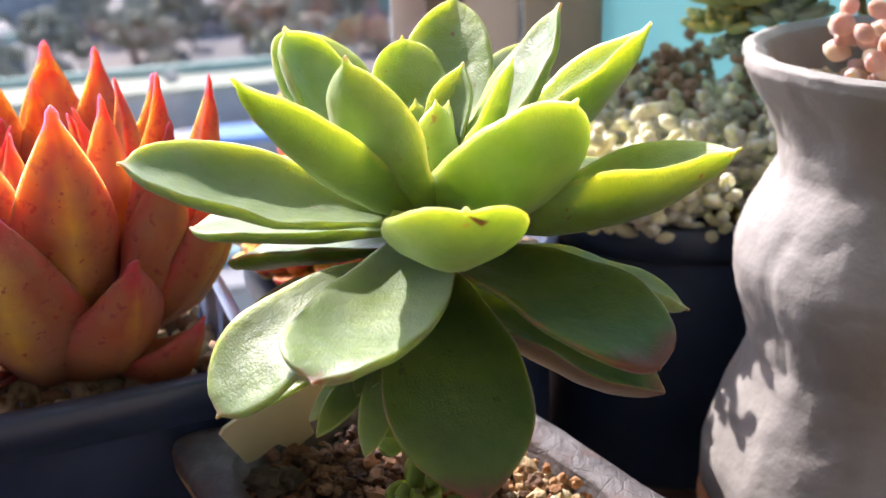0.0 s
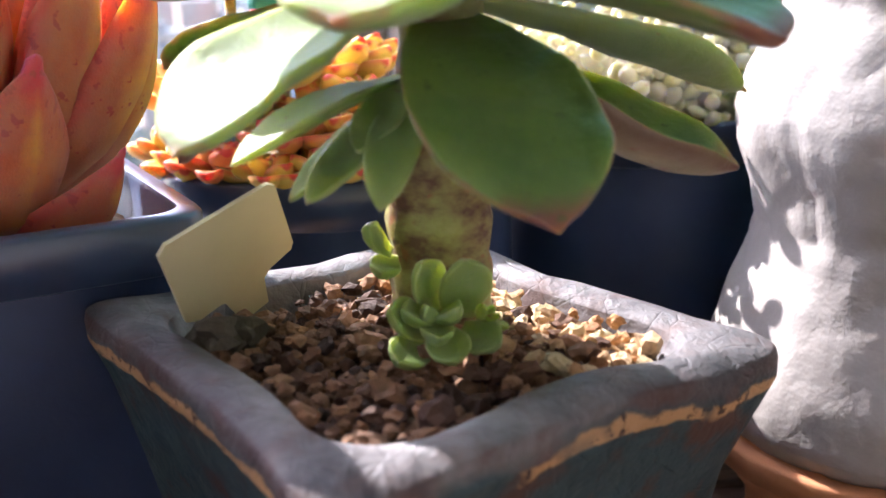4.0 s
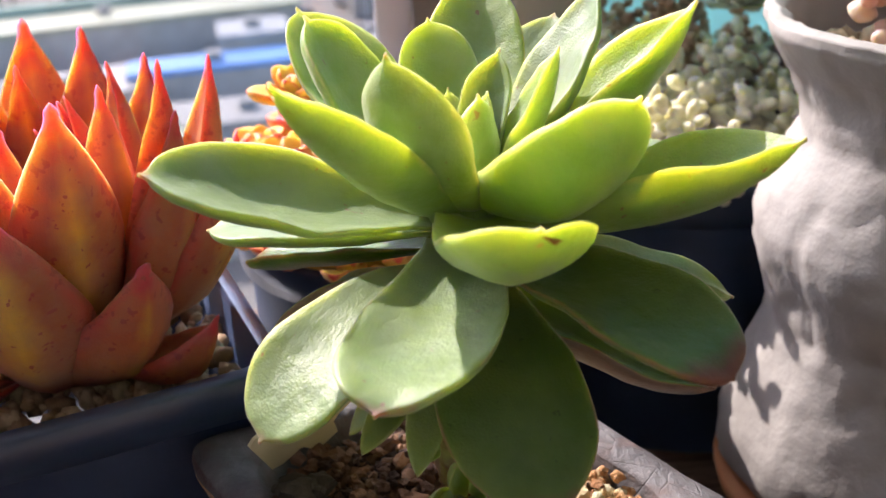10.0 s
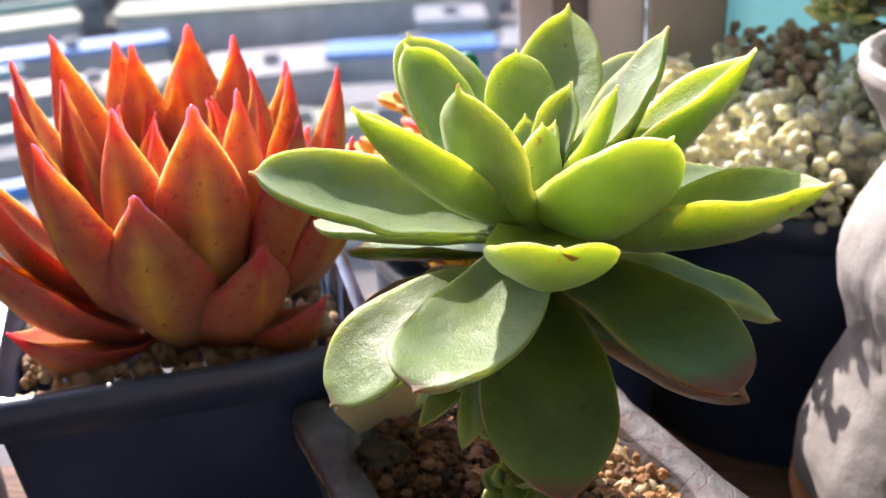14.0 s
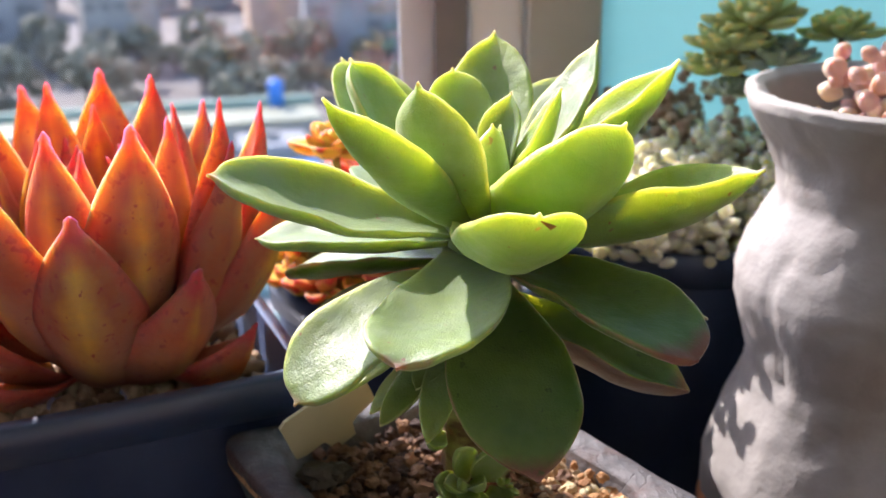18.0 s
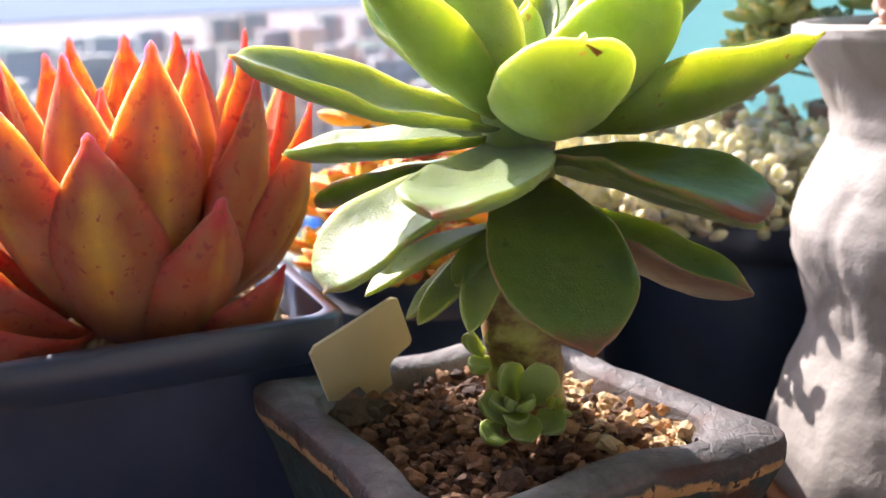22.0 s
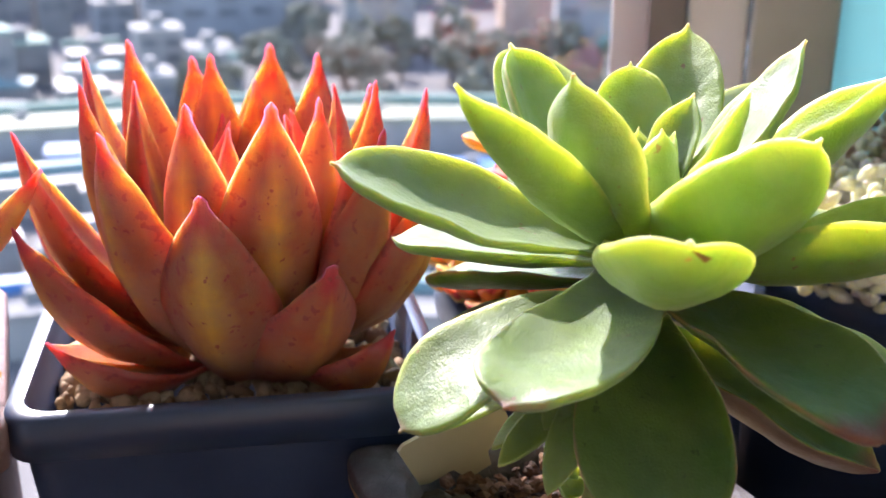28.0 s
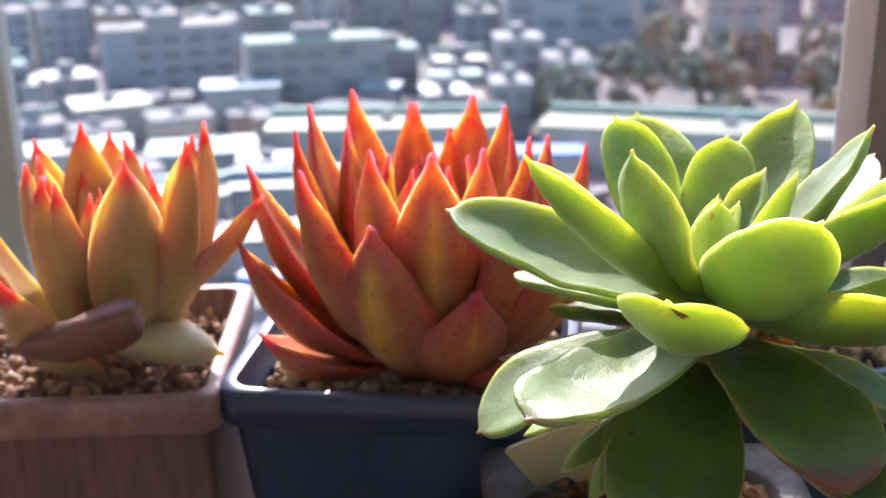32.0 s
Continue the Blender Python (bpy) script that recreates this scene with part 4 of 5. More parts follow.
# second row
rleaf((-0.0914, 0.0153, 0.1687), 0.029, 0.093, 0.016)
rleaf((-0.0736, 0.0426, 0.1696), 0.022, 0.094, 0.018)
rleaf((-0.0700, 0.0371, 0.1586), 0.024, 0.092, 0.019)
rleaf((-0.1149, 0.0176, 0.1664), 0.026, 0.094, 0.015)
rleaf((-0.1433, 0.0179, 0.1695), 0.026, 0.094, 0.017)
rleaf((-0.1557, 0.0417, 0.1723), 0.025, 0.094, 0.017)
rleaf((-0.1568, 0.0675, 0.1726), 0.026, 0.094, 0.017)
rleaf((-0.1501, 0.0952, 0.1635), 0.026, 0.093, 0.018)
rleaf((-0.1241, 0.0967, 0.1684), 0.028, 0.094, 0.016)
rleaf((-0.1034, 0.0826, 0.1688), 0.026, 0.095, 0.014)
rleaf((-0.0880, 0.0850, 0.1600), 0.024, 0.093, 0.018)
rleaf((-0.0881, 0.0395, 0.1650), 0.021, 0.096, 0.012)
rleaf((-0.0933, 0.0668, 0.1631), 0.020, 0.096, 0.012)
rleaf((-0.1324, 0.0710, 0.1691), 0.022, 0.096, 0.012)
rleaf((-0.1438, 0.0466, 0.1650), 0.020, 0.096, 0.012)
# heart
rleaf((-0.1187, 0.0707, 0.1623), 0.017, 0.100, 0.008)
rleaf((-0.1170, 0.0481, 0.1550), 0.014, 0.102, 0.004)
rleaf((-0.1040, 0.0450, 0.1560), 0.014, 0.101, 0.006)
rleaf((-0.1280, 0.0480, 0.1570), 0.014, 0.101, 0.006)
rleaf((-0.1060, 0.0600, 0.1550), 0.014, 0.101, 0.006)
rleaf((-0.1250, 0.0610, 0.1540), 0.013, 0.101, 0.005)
rleaf((-0.1110, 0.0530, 0.1500), 0.011, 0.103, 0.002)
rleaf((-0.1020, 0.0540, 0.1580), 0.014, 0.100, 0.007)
rleaf((-0.1130, 0.0380, 0.1560), 0.014, 0.100, 0.007)

# ---- brown pot with the amber succulent ----
CX, CY, CZ, CT, CH = -0.218, -0.008, 0.093, 33.5, 0.051
square_pot("brown_pot", CX, CY, CZ, CH, CT, BROWN, "brown glazed square pot with worn pinkish edges", 0.006, foot=0.93, lip=0.004, wall=0.004)
stones("gravel_bed", in_square(CX, CY, CZ - 0.010, 0.043, CT, 0.003), 500, 0.0026, RUDDY_GRAVEL, "reddish brown gravel filling the brown pot", 6)
amber = thing("amber_succulent", (-0.206, -0.004, CZ - 0.012), "yellow-orange pointed succulent rosette with red tips", "succulent")


def cleaf(tip, width, height=0.096, reach=0.015, mat=AMBER, **kw):
    mid = Vector((-0.206, -0.004))
    d = Vector(tip[:2]) - mid
    foot = mid + d.normalized() * min(reach, d.length * 0.6)
    for k, val in (("thick", 0.0065), ("bow", -0.004), ("cup", 0.3), ("widest", 0.45), ("point", 0.95), ("keel", 0.4), ("wave", 0.15), ("mucro", 0.04)):
        kw.setdefault(k, val)
    return leaf(amber, (foot.x, foot.y, height), tip, width, mat, foot=0.65, **kw)


leaf(amber, (-0.196, -0.004, 0.107), (-0.1538, 0.0128, 0.1485), 0.016, AMBER, thick=0.008, bow=-0.003, cup=0.25, widest=0.4, foot=0.8, point=0.9, mucro=0.05, wave=0.1, label="long outer leaf reaching sideways with a dark dry tip")
cleaf((-0.1824, 0.0182, 0.1682), 0.018)
cleaf((-0.1697, -0.0033, 0.1677), 0.018, 0.096, 0.016)
cleaf((-0.2237, 0.0034, 0.1664), 0.022)
cleaf((-0.1813, -0.0183, 0.1637), 0.026)
cleaf((-0.2157, -0.0210, 0.1542), 0.026)
cleaf((-0.2001, -0.0007, 0.1644), 0.016, 0.1, 0.005)
leaf(amber, (-0.199, -0.020, 0.103), (-0.1600, -0.0045, 0.0985), 0.022, CREAM_LEAF, thick=0.011, bow=0.002, cup=0.1, widest=0.5, foot=0.7, point=0.8, mucro=0.05, wave=0.1, label="pale yellow lower leaf with a red tip")
leaf(amber, (-0.202, -0.046, 0.108), (-0.1640, -0.0350, 0.1235), 0.014, WITHERED, thick=0.014, widest=0.75, foot=0.75, point=0.45, wave=0.25, cup=0.2, label="withered brown-red lower leaf")
cleaf((-0.2516, 0.0062, 0.1575), 0.022, 0.094, 0.018)
cleaf((-0.2420, 0.0320, 0.1560), 0.022, 0.094, 0.018)
cleaf((-0.2100, 0.0420, 0.1560), 0.022, 0.094, 0.018)
cleaf((-0.2400, -0.0330, 0.1450), 0.026, 0.091, 0.018)
cleaf((-0.2050, -0.0500, 0.1300), 0.026, 0.090, 0.020)
cleaf((-0.2300, -0.0160, 0.1560), 0.018, 0.097, 0.010)
cleaf((-0.2200, 0.0160, 0.1520), 0.016, 0.098, 0.008)
for k in range(11):
    a = k * 2.39996 + 0.6
    d = 0.012 + 0.0016 * k
    cleaf((-0.208 + d * math.cos(a), -0.002 + d * math.sin(a), 0.150 + 0.0007 * k), 0.010 + 0.0006 * k, 0.100, 0.005)
cleaf((-0.2050, -0.0120, 0.1480), 0.012, 0.101, 0.004)
cleaf((-0.1960, -0.0100, 0.1500), 0.012, 0.101, 0.004)
cleaf((-0.2080, 0.0040, 0.1480), 0.010, 0.101, 0.003)

# ---- round black pot behind, with small gold rosettes ----
def round_pot(name, x, y, top, r, label, mat=None, foot=0.72):
    pot = thing(name, (x, y, TABLE), label, "plant pot")
    rr = [circle(x, y, TABLE, r * foot), circle(x, y, TABLE + 0.002, r * (foot + 0.02)), circle(x, y, top - 0.014, r - 0.004), circle(x, y, top - 0.013, r - 0.0005), circle(x, y, top - 0.001, r), circle(x, y, top, r - 0.001), circle(x, y, top, r - 0.004), circle(x, y, top - 0.001, r - 0.0055), circle(x, y, top - 0.03, r - 0.01)]
    pot_parts(rr, 2, 6, mat or BLACK, pot, "lining", "", None if mat else BLACK_RIM)
    return pot


GX, GY, GZ = -0.024, 0.146, 0.085
round_pot("round_black_pot", GX, GY, GZ, 0.058, "round black plastic pot with a pale scuffed rim", None, 0.92)
stones("gravel_bed", in_circle(GX, GY, GZ - 0.009, 0.050, 0.003), 420, 0.003, TAN_GRAVEL, "reddish tan gravel filling a round black pot", 8)


def rosette(name, at, size, rows, mat, label, category="succulent", group="", lean=(0, 0), fat=0.42, stalk=0.0, seed=1, thick=0.12, base=None, root=None):
    rnd = random.Random(seed)
    x, y, z = at
    ground = z if base is None else base
    plant = thing(name, (x, y, ground), label, category, group)
    n = 0
    if root:
        plant.location = root
        r0 = Vector(root)
        mid = r0.lerp(Vector(at), 0.5) + Vector((0, 0, 0.006))
        pts = [r0 + Vector((0, 0, -0.004)), mid, Vector(at)]
        v, f, uv = ring_loft([[(p.x + size * 0.11 * math.cos(b), p.y + size * 0.11 * math.sin(b), p.z + size * 0.04 * math.cos(b)) for b in (6.2832 * k / 10 for k in range(10))] for p in pts])
        put("stem", mesh_of("stem", v, f, STEM, True, uv), plant)
    elif z - ground > 0.004:
        v, f, uv = ring_loft([circle(x, y, ground - 0.004, size * 0.13, 10), circle(x, y, (z + ground) / 2, size * 0.10, 10, 0.001, 2), circle(x, y, z + 0.002, size * 0.10, 10)])
        put("stem", mesh_of("stem", v, f, STEM, True, uv), plant)
    for r in range(rows):
        u = r / max(rows - 1, 1)
        for k in range(5 if r else 4):
            n += 1
            a = n * 2.39996 + rnd.uniform(-0.15, 0.15)
            rise = radians(75 - 62 * u + rnd.uniform(-6, 6))
            ln = size * (0.45 + 0.55 * u) * rnd.uniform(0.9, 1.08)
            d = Vector((math.cos(a) * math.cos(rise) + lean[0], math.sin(a) * math.cos(rise) + lean[1], math.sin(rise))).normalized()
            b = Vector((x, y, z - 0.10 * size * u)) + Vector((math.cos(a), math.sin(a), 0)) * size * 0.07
            leaf(plant, b, b + d * ln, ln * fat, mat, thick=size * thick, bow=-0.04 * ln, cup=0.35, widest=0.6, point=0.75, foot=0.5, ns=10, nc=10, rough=0.0002)
    return plant


rosette("gold_succulent", (-0.050, 0.112, 0.137), 0.016, 4, GOLD, "yellow and orange small succulent rosette with red edges", fat=0.62, thick=0.22, seed=2, base=0.078)
rosette("gold_succulent", (-0.046, 0.108, 0.112), 0.024, 4, GOLD, "orange and yellow small succulent rosette above gravel", fat=0.62, thick=0.22, seed=3, base=0.078)
rosette("gold_succulent", (-0.062, 0.128, 0.104), 0.022, 4, GOLD, "orange-red small succulent rosette beside a gold one", fat=0.62, thick=0.22, seed=4, base=0.078)
rosette("gold_succulent", (-0.020, 0.118, 0.100), 0.022, 4, GOLD, "orange-red small succulent rosette close to the rim", fat=0.62, thick=0.22, seed=5, base=0.078)
rosette("gold_succulent", (-0.040, 0.150, 0.116), 0.022, 4, RED, "red small succulent rosette among gold ones", fat=0.62, thick=0.22, seed=6, base=0.078)
for i, (x, y, z, r) in enumerate(((-0.070, 0.150, 0.104, 0.019), (-0.050, 0.126, 0.098, 0.018), (-0.034, 0.104, 0.096, 0.016), (-0.005, 0.108, 0.100, 0.017), (-0.022, 0.136, 0.110, 0.020), (-0.052, 0.168, 0.108, 0.020), (-0.018, 0.176, 0.108, 0.020),
                                (-0.064, 0.118, 0.086, 0.015), (-0.056, 0.106, 0.088, 0.014), (-0.042, 0.098, 0.086, 0.014), (-0.026, 0.097, 0.087, 0.014), (-0.010, 0.099, 0.086, 0.014), (-0.072, 0.134, 0.088, 0.015))):
    rosette("gold_succulent", (x, y, z), r, 4, (GOLD, GOLD, ORANGE)[i % 3], "small yellow-orange plump rosette crowding a round pot", fat=0.66, thick=0.26, seed=40 + i, base=0.078)


# ---- round dark pot with pale bead-leaved sedum ----
def bead_mesh(name, mat, length, fat):
    verts, uvs, rings = [], [], []
    for j in range(8):
        u = j / 7
        r = fat * math.sin(math.pi * min(0.04 + u * 0.93, 1.0)) ** 0.7 * (0.8 + 0.2 * u)
        rings.append([(r * math.cos(a), r * math.sin(a), u * length) for a in (2 * math.pi * k / 9 for k in range(9))])
    v, f, uv = ring_loft(rings)
    return mesh_of(name, v, f, mat, True, [(b, 0.3) for a, b in uv])


SX, SY, SZ = 0.085, 0.187, 0.090
round_pot("round_dark_pot", SX, SY, SZ, 0.060, "round dark plastic pot with a dull rim", None, 0.99)
stones("gravel_bed", in_circle(SX, SY, SZ - 0.008, 0.052, 0.003), 300, 0.003, TAN_GRAVEL, "tan gravel under the bead-leaved plant", 9)


def bead_bush(name, at, spread, height, sprigs, per, meshes, label, seed, lean=0.5, ground=None):
    rnd = random.Random(seed)
    plant = thing(name, (at[0], at[1], at[2]), label, "succulent")
    for i in range(sprigs):
        a, d = rnd.uniform(0, 6.28), spread * math.sqrt(rnd.random())
        foot = Vector((at[0] + d * math.cos(a), at[1] + d * math.sin(a), at[2]))
        way = Vector((math.cos(a) * lean * d / spread + rnd.uniform(-.3, .3), math.sin(a) * lean * d / spread + rnd.uniform(-.3, .3), 1)).normalized()
        ln = height * rnd.uniform(0.55, 1.05)
        for k in range(per):
            u = (k + 0.5) / per
            p = foot + way * ln * u
            b = k * 2.4 + i
            out = (way * rnd.uniform(0.25, 0.8) + Vector((math.cos(b), math.sin(b), 0)) * rnd.uniform(0.6, 1)).normalized()
            q = out.to_track_quat("Z", "Y").to_matrix().to_4x4()
            s = rnd.uniform(0.75, 1.2)
            put("leaf", meshes[rnd.randrange(len(meshes))], plant, Matrix.Translation(p) @ q @ Matrix.Scale(s, 4))
    return plant


PALE_BEADS = [bead_mesh("bead", BEAD, 0.0068, 0.0025), bead_mesh("bead", BEAD, 0.0058, 0.0026), bead_mesh("bead", BEAD, 0.0080, 0.0024)]
bead_bush("bead_sedum", (0.080, 0.180, 0.086), 0.056, 0.040, 190, 9, PALE_BEADS, "pale yellow-green bead-leaved sedum filling a round pot", 11)
DRY_BEADS = [bead_mesh("sprig", DRY, 0.0068, 0.0026), bead_mesh("sprig", DRY, 0.0058, 0.0030)]
dry = bead_bush("dry_sedum", (0.090, 0.226, 0.092), 0.024, 0.038, 40, 9, DRY_BEADS, "grey-brown dried sedum sprigs behind the pale beads", 12)
stalk_at = Vector((0.0945, 0.243, 0.085))
for k in range(16):
    u = k / 15
    b = k * 2.4
    p = stalk_at + Vector((0.002 * math.sin(u * 3), 0, u * 0.050))
    q = (Vector((math.cos(b), math.sin(b), 0.8))).to_track_quat("Z", "Y").to_matrix().to_4x4()
    put("leaf", DRY_BEADS[k % 2], dry, Matrix.Translation(p) @ q @ Matrix.Scale(0.9, 4))

# ---- white clay vase on a terracotta stand, with pink beads ----
VX, VY = 0.133, 0.082
STAND = 0.012
stand = thing("pot_stand", (VX, VY, TABLE), "orange terracotta pot stand on short legs under the vase", "pot stand")
v, f, uv = ring_loft([circle(VX, VY, STAND - 0.009, 0.050), circle(VX, VY, STAND - 0.008, 0.054), circle(VX, VY, STAND - 0.001, 0.056), circle(VX, VY, STAND, 0.055), circle(VX, VY, STAND, 0.03)])
put("plate", mesh_of("plate", v, f, TERRA, True, uv), stand)
for k in range(4):
    a = radians(20 + 90 * k)
    x, y = VX + 0.043 * math.cos(a), VY + 0.043 * math.sin(a)
    v, f, uv = ring_loft([circle(x, y, TABLE, 0.007, 16), circle(x, y, TABLE + 0.002, 0.0085, 16), circle(x, y, STAND - 0.012, 0.009, 16), circle(x, y, STAND - 0.008, 0.012, 16)])
    put("leg", mesh_of("leg", v, f, TERRA, True, uv), stand)
vase = thing("white_vase", (VX, VY, STAND), "handmade matt white clay vase with a pinched waist and flared lip", "vase")
prof = [(0.050, STAND), (0.0545, STAND + 0.006), (0.0545, 0.030), (0.050, 0.045), (0.0445, 0.060), (0.0425, 0.070), (0.0440, 0.080), (0.0475, 0.092), (0.0485, 0.100), (0.0465, 0.110), (0.0425, 0.120), (0.0385, 0.128), (0.0385, 0.136), (0.0415, 0.145), (0.0468, 0.1535), (0.0492, 0.158), (0.0490, 0.1612), (0.0462, 0.1622), (0.0428, 0.160), (0.0395, 0.150), (0.0375, 0.141)]
fine = []
for (r0, z0), (r1, z1) in zip(prof, prof[1:]):
    for j in range(4):
        u = j / 4
        fine.append((r0 + (r1 - r0) * u, z0 + (z1 - z0) * u))
fine.append(prof[-1])
rr = []
for j, (r, z) in enumerate(fine):
    ring = []
    for i in range(112):
        a = 2 * math.pi * i / 112
        lean = a + z * 9
        crease = noise.noise(Vector((math.cos(lean) * 2.6, math.sin(lean) * 2.6, z * 45)))
        q = r + 0.0022 * noise.noise(Vector((math.cos(a) * 2, math.sin(a) * 2, z * 28))) + 0.0006 * noise.noise(Vector((math.cos(a) * 7, math.sin(a) * 7, z * 110))) - 0.0009 * math.exp(-(crease / 0.05) ** 2)
        ring.append((VX + q * math.cos(a), VY + q * math.sin(a), z + (0.0016 * noise.noise(Vector((math.cos(a), math.sin(a), 5))) if z > 0.145 else 0)))
    rr.append(ring)
lip = 13 * 4 + 2
for nm, part_rings, low, high in (("body", rr[:lip + 1], True, False), ("rim", rr[lip:lip + 14], False, False), ("lining", rr[lip + 13:], False, True)):
    v, f, uv = ring_loft(part_rings, low, high)
    put(nm, mesh_of(nm, v, f, WHITE, True, uv), vase)
stones("gravel_bed", in_circle(VX, VY, 0.1465, 0.036, 0.002), 220, 0.003, TAN_GRAVEL, "pinkish gravel inside the white vase", 10)
PINK_BEADS = [bead_mesh("bead", PINK, 0.0086, 0.0033), bead_mesh("bead", PINK, 0.0072, 0.0033), bead_mesh("bead", CREAM_BEAD, 0.0080, 0.0035)]
bead_bush("pink_succulent", (VX + 0.009, VY + 0.003, 0.147), 0.025, 0.029, 34, 6, PINK_BEADS, "pink plump-leaved succulent growing out of the white vase", 13)

# ---- green rosettes behind the vase, in a tall pot ----
AX, AY = 0.150, 0.198
AGAVES = ((0.1075, 0.174, 0.1700, 0.019, AGAVE, "green spiky succulent rosette with yellow tips on a leaning stem"), (0.0975, 0.172, 0.1620, 0.017, AGAVE, "bushy green succulent rosette leaning out of a tall pot"),
          (0.0950, 0.176, 0.1515, 0.016, AGAVE, "small dull green succulent rosette drooping on its stem"), (0.1165, 0.178, 0.1545, 0.018, BLUE_AGAVE, "grey-green spiky succulent rosette behind the vase"),
          (0.1000, 0.178, 0.1420, 0.011, BLUE_AGAVE, "tiny drying succulent rosette below the green ones"), (0.1400, 0.174, 0.1655, 0.016, AGAVE, "small green spiky succulent rosette above the pink beads"))
round_pot("tall_pot", AX, AY, 0.125, 0.030, "tall dark round pot behind the white vase", BROWN, 0.8)
stones("gravel_bed", in_circle(AX, AY, 0.117, 0.024, 0.002), 120, 0.003, TAN_GRAVEL, "gravel inside the tall pot", 14)
for i, (x, y, z, r, mat, words) in enumerate((AGAVES)):
    rosette("green_rosette", (x, y, z), r, 7, mat, words, seed=21 + i, fat=0.5, thick=0.2, root=(0.138 + 0.004 * i, 0.190 + 0.003 * (i % 3), 0.116), lean=(-0.15, -0.1))

# ---- small stakes ----
def stake(name, at, r, mat, label, ground):
    t = thing(name, (at[0], at[1], ground), label, "plant stake")
    v, f, uv = ring_loft([circle(at[0], at[1], ground, 0.0012, 10), circle(at[0], at[1], at[2] - r * 0.5, 0.0012, 10)])
    put("stick", mesh_of("stick", v, f, FRAME, True, uv), t)
    v, f, uv = ring_loft([circle(at[0], at[1], at[2] + r * math.sin(b), max(r * math.cos(b), 0.0002), 16) for b in [radians(-88 + 22 * k) for k in range(9)]])
    put("cap", mesh_of("cap", v, f, mat, True, uv), t)


GREEN_CAP = plain("green_cap", (0.0, 0.22, 0.12), (0.01, 0.30, 0.18), 30, 0.4)
BLUE_CAP = plain("blue_cap", (0.02, 0.14, 0.50), (0.03, 0.2, 0.6), 30, 0.4)
stake("green_stake", (-0.047, 0.188, 0.128), 0.0052, GREEN_CAP, "green round-capped stake in the gravel", 0.076)

# ---- the city outside, far below ----
GROUND = -46.0
CONC = plain("grey_concrete", (0.184, 0.178, 0.161), (0.271, 0.258, 0.234), 0.3, 0.85, fine=3)
PALE_CONC = plain("pale_concrete", (0.238, 0.231, 0.208), (0.345, 0.333, 0.297), 0.3, 0.85, fine=3)
TAN_CONC = plain("tan_brick", (0.34, 0.26, 0.20), (0.46, 0.36, 0.28), 0.3, 0.85, fine=3)
ROOF_GREEN = plain("green_roof_paint", (0.15, 0.23, 0.18), (0.22, 0.30, 0.24), 0.3, 0.8, fine=3)
BLUE_CONC = plain("blue_grey_concrete", (0.203, 0.209, 0.209), (0.284, 0.291, 0.284), 0.3, 0.85, fine=3)
ROOF_CREAM = plain("cream_roof_sheet", (0.209, 0.218, 0.138), (0.275, 0.285, 0.185), 0.3, 0.6, fine=3)
ROOF_TEAL = plain("teal_roof_sheet", (0.12, 0.22, 0.22), (0.17, 0.27, 0.26), 0.3, 0.6, fine=3)
ROOF_WHITE = plain("white_roof_sheet", (0.144, 0.14, 0.132), (0.248, 0.24, 0.224), 0.3, 0.5, fine=3)
ROOF_BLUE = plain("blue_roof_sheet", (0.03, 0.14, 0.36), (0.06, 0.2, 0.45), 0.3, 0.5, fine=3)
GLASS = plain("dark_window_glass", (0.07, 0.077, 0.084), (0.154, 0.161, 0.168), 0.5, 0.3, relief=0.0)
ASPHALT = plain("asphalt", (0.103, 0.0978, 0.0897), (0.207, 0.184, 0.161), 0.05, 0.9, fine=2)
FOLIAGE = plain("far_foliage", (0.10, 0.105, 0.07), (0.25, 0.225, 0.15), 0.4, 0.9, fine=4)
BARK = plain("bark", (0.08, 0.06, 0.045), (0.13, 0.10, 0.08), 1.0, 0.9)
g = part("ground", box_bm(-4000, 4000, 6, 4900, GROUND - 1, GROUND), ASPHALT, None, "", False)
tagged(g, "grey city ground reaching to the horizon", "ground", "", "structure")


rnd = random.Random(77)
SPOTS = []


def free(x, y, r):
    return all((x - a) ** 2 + (y - q) ** 2 > (r + s) ** 2 for a, q, s in SPOTS)


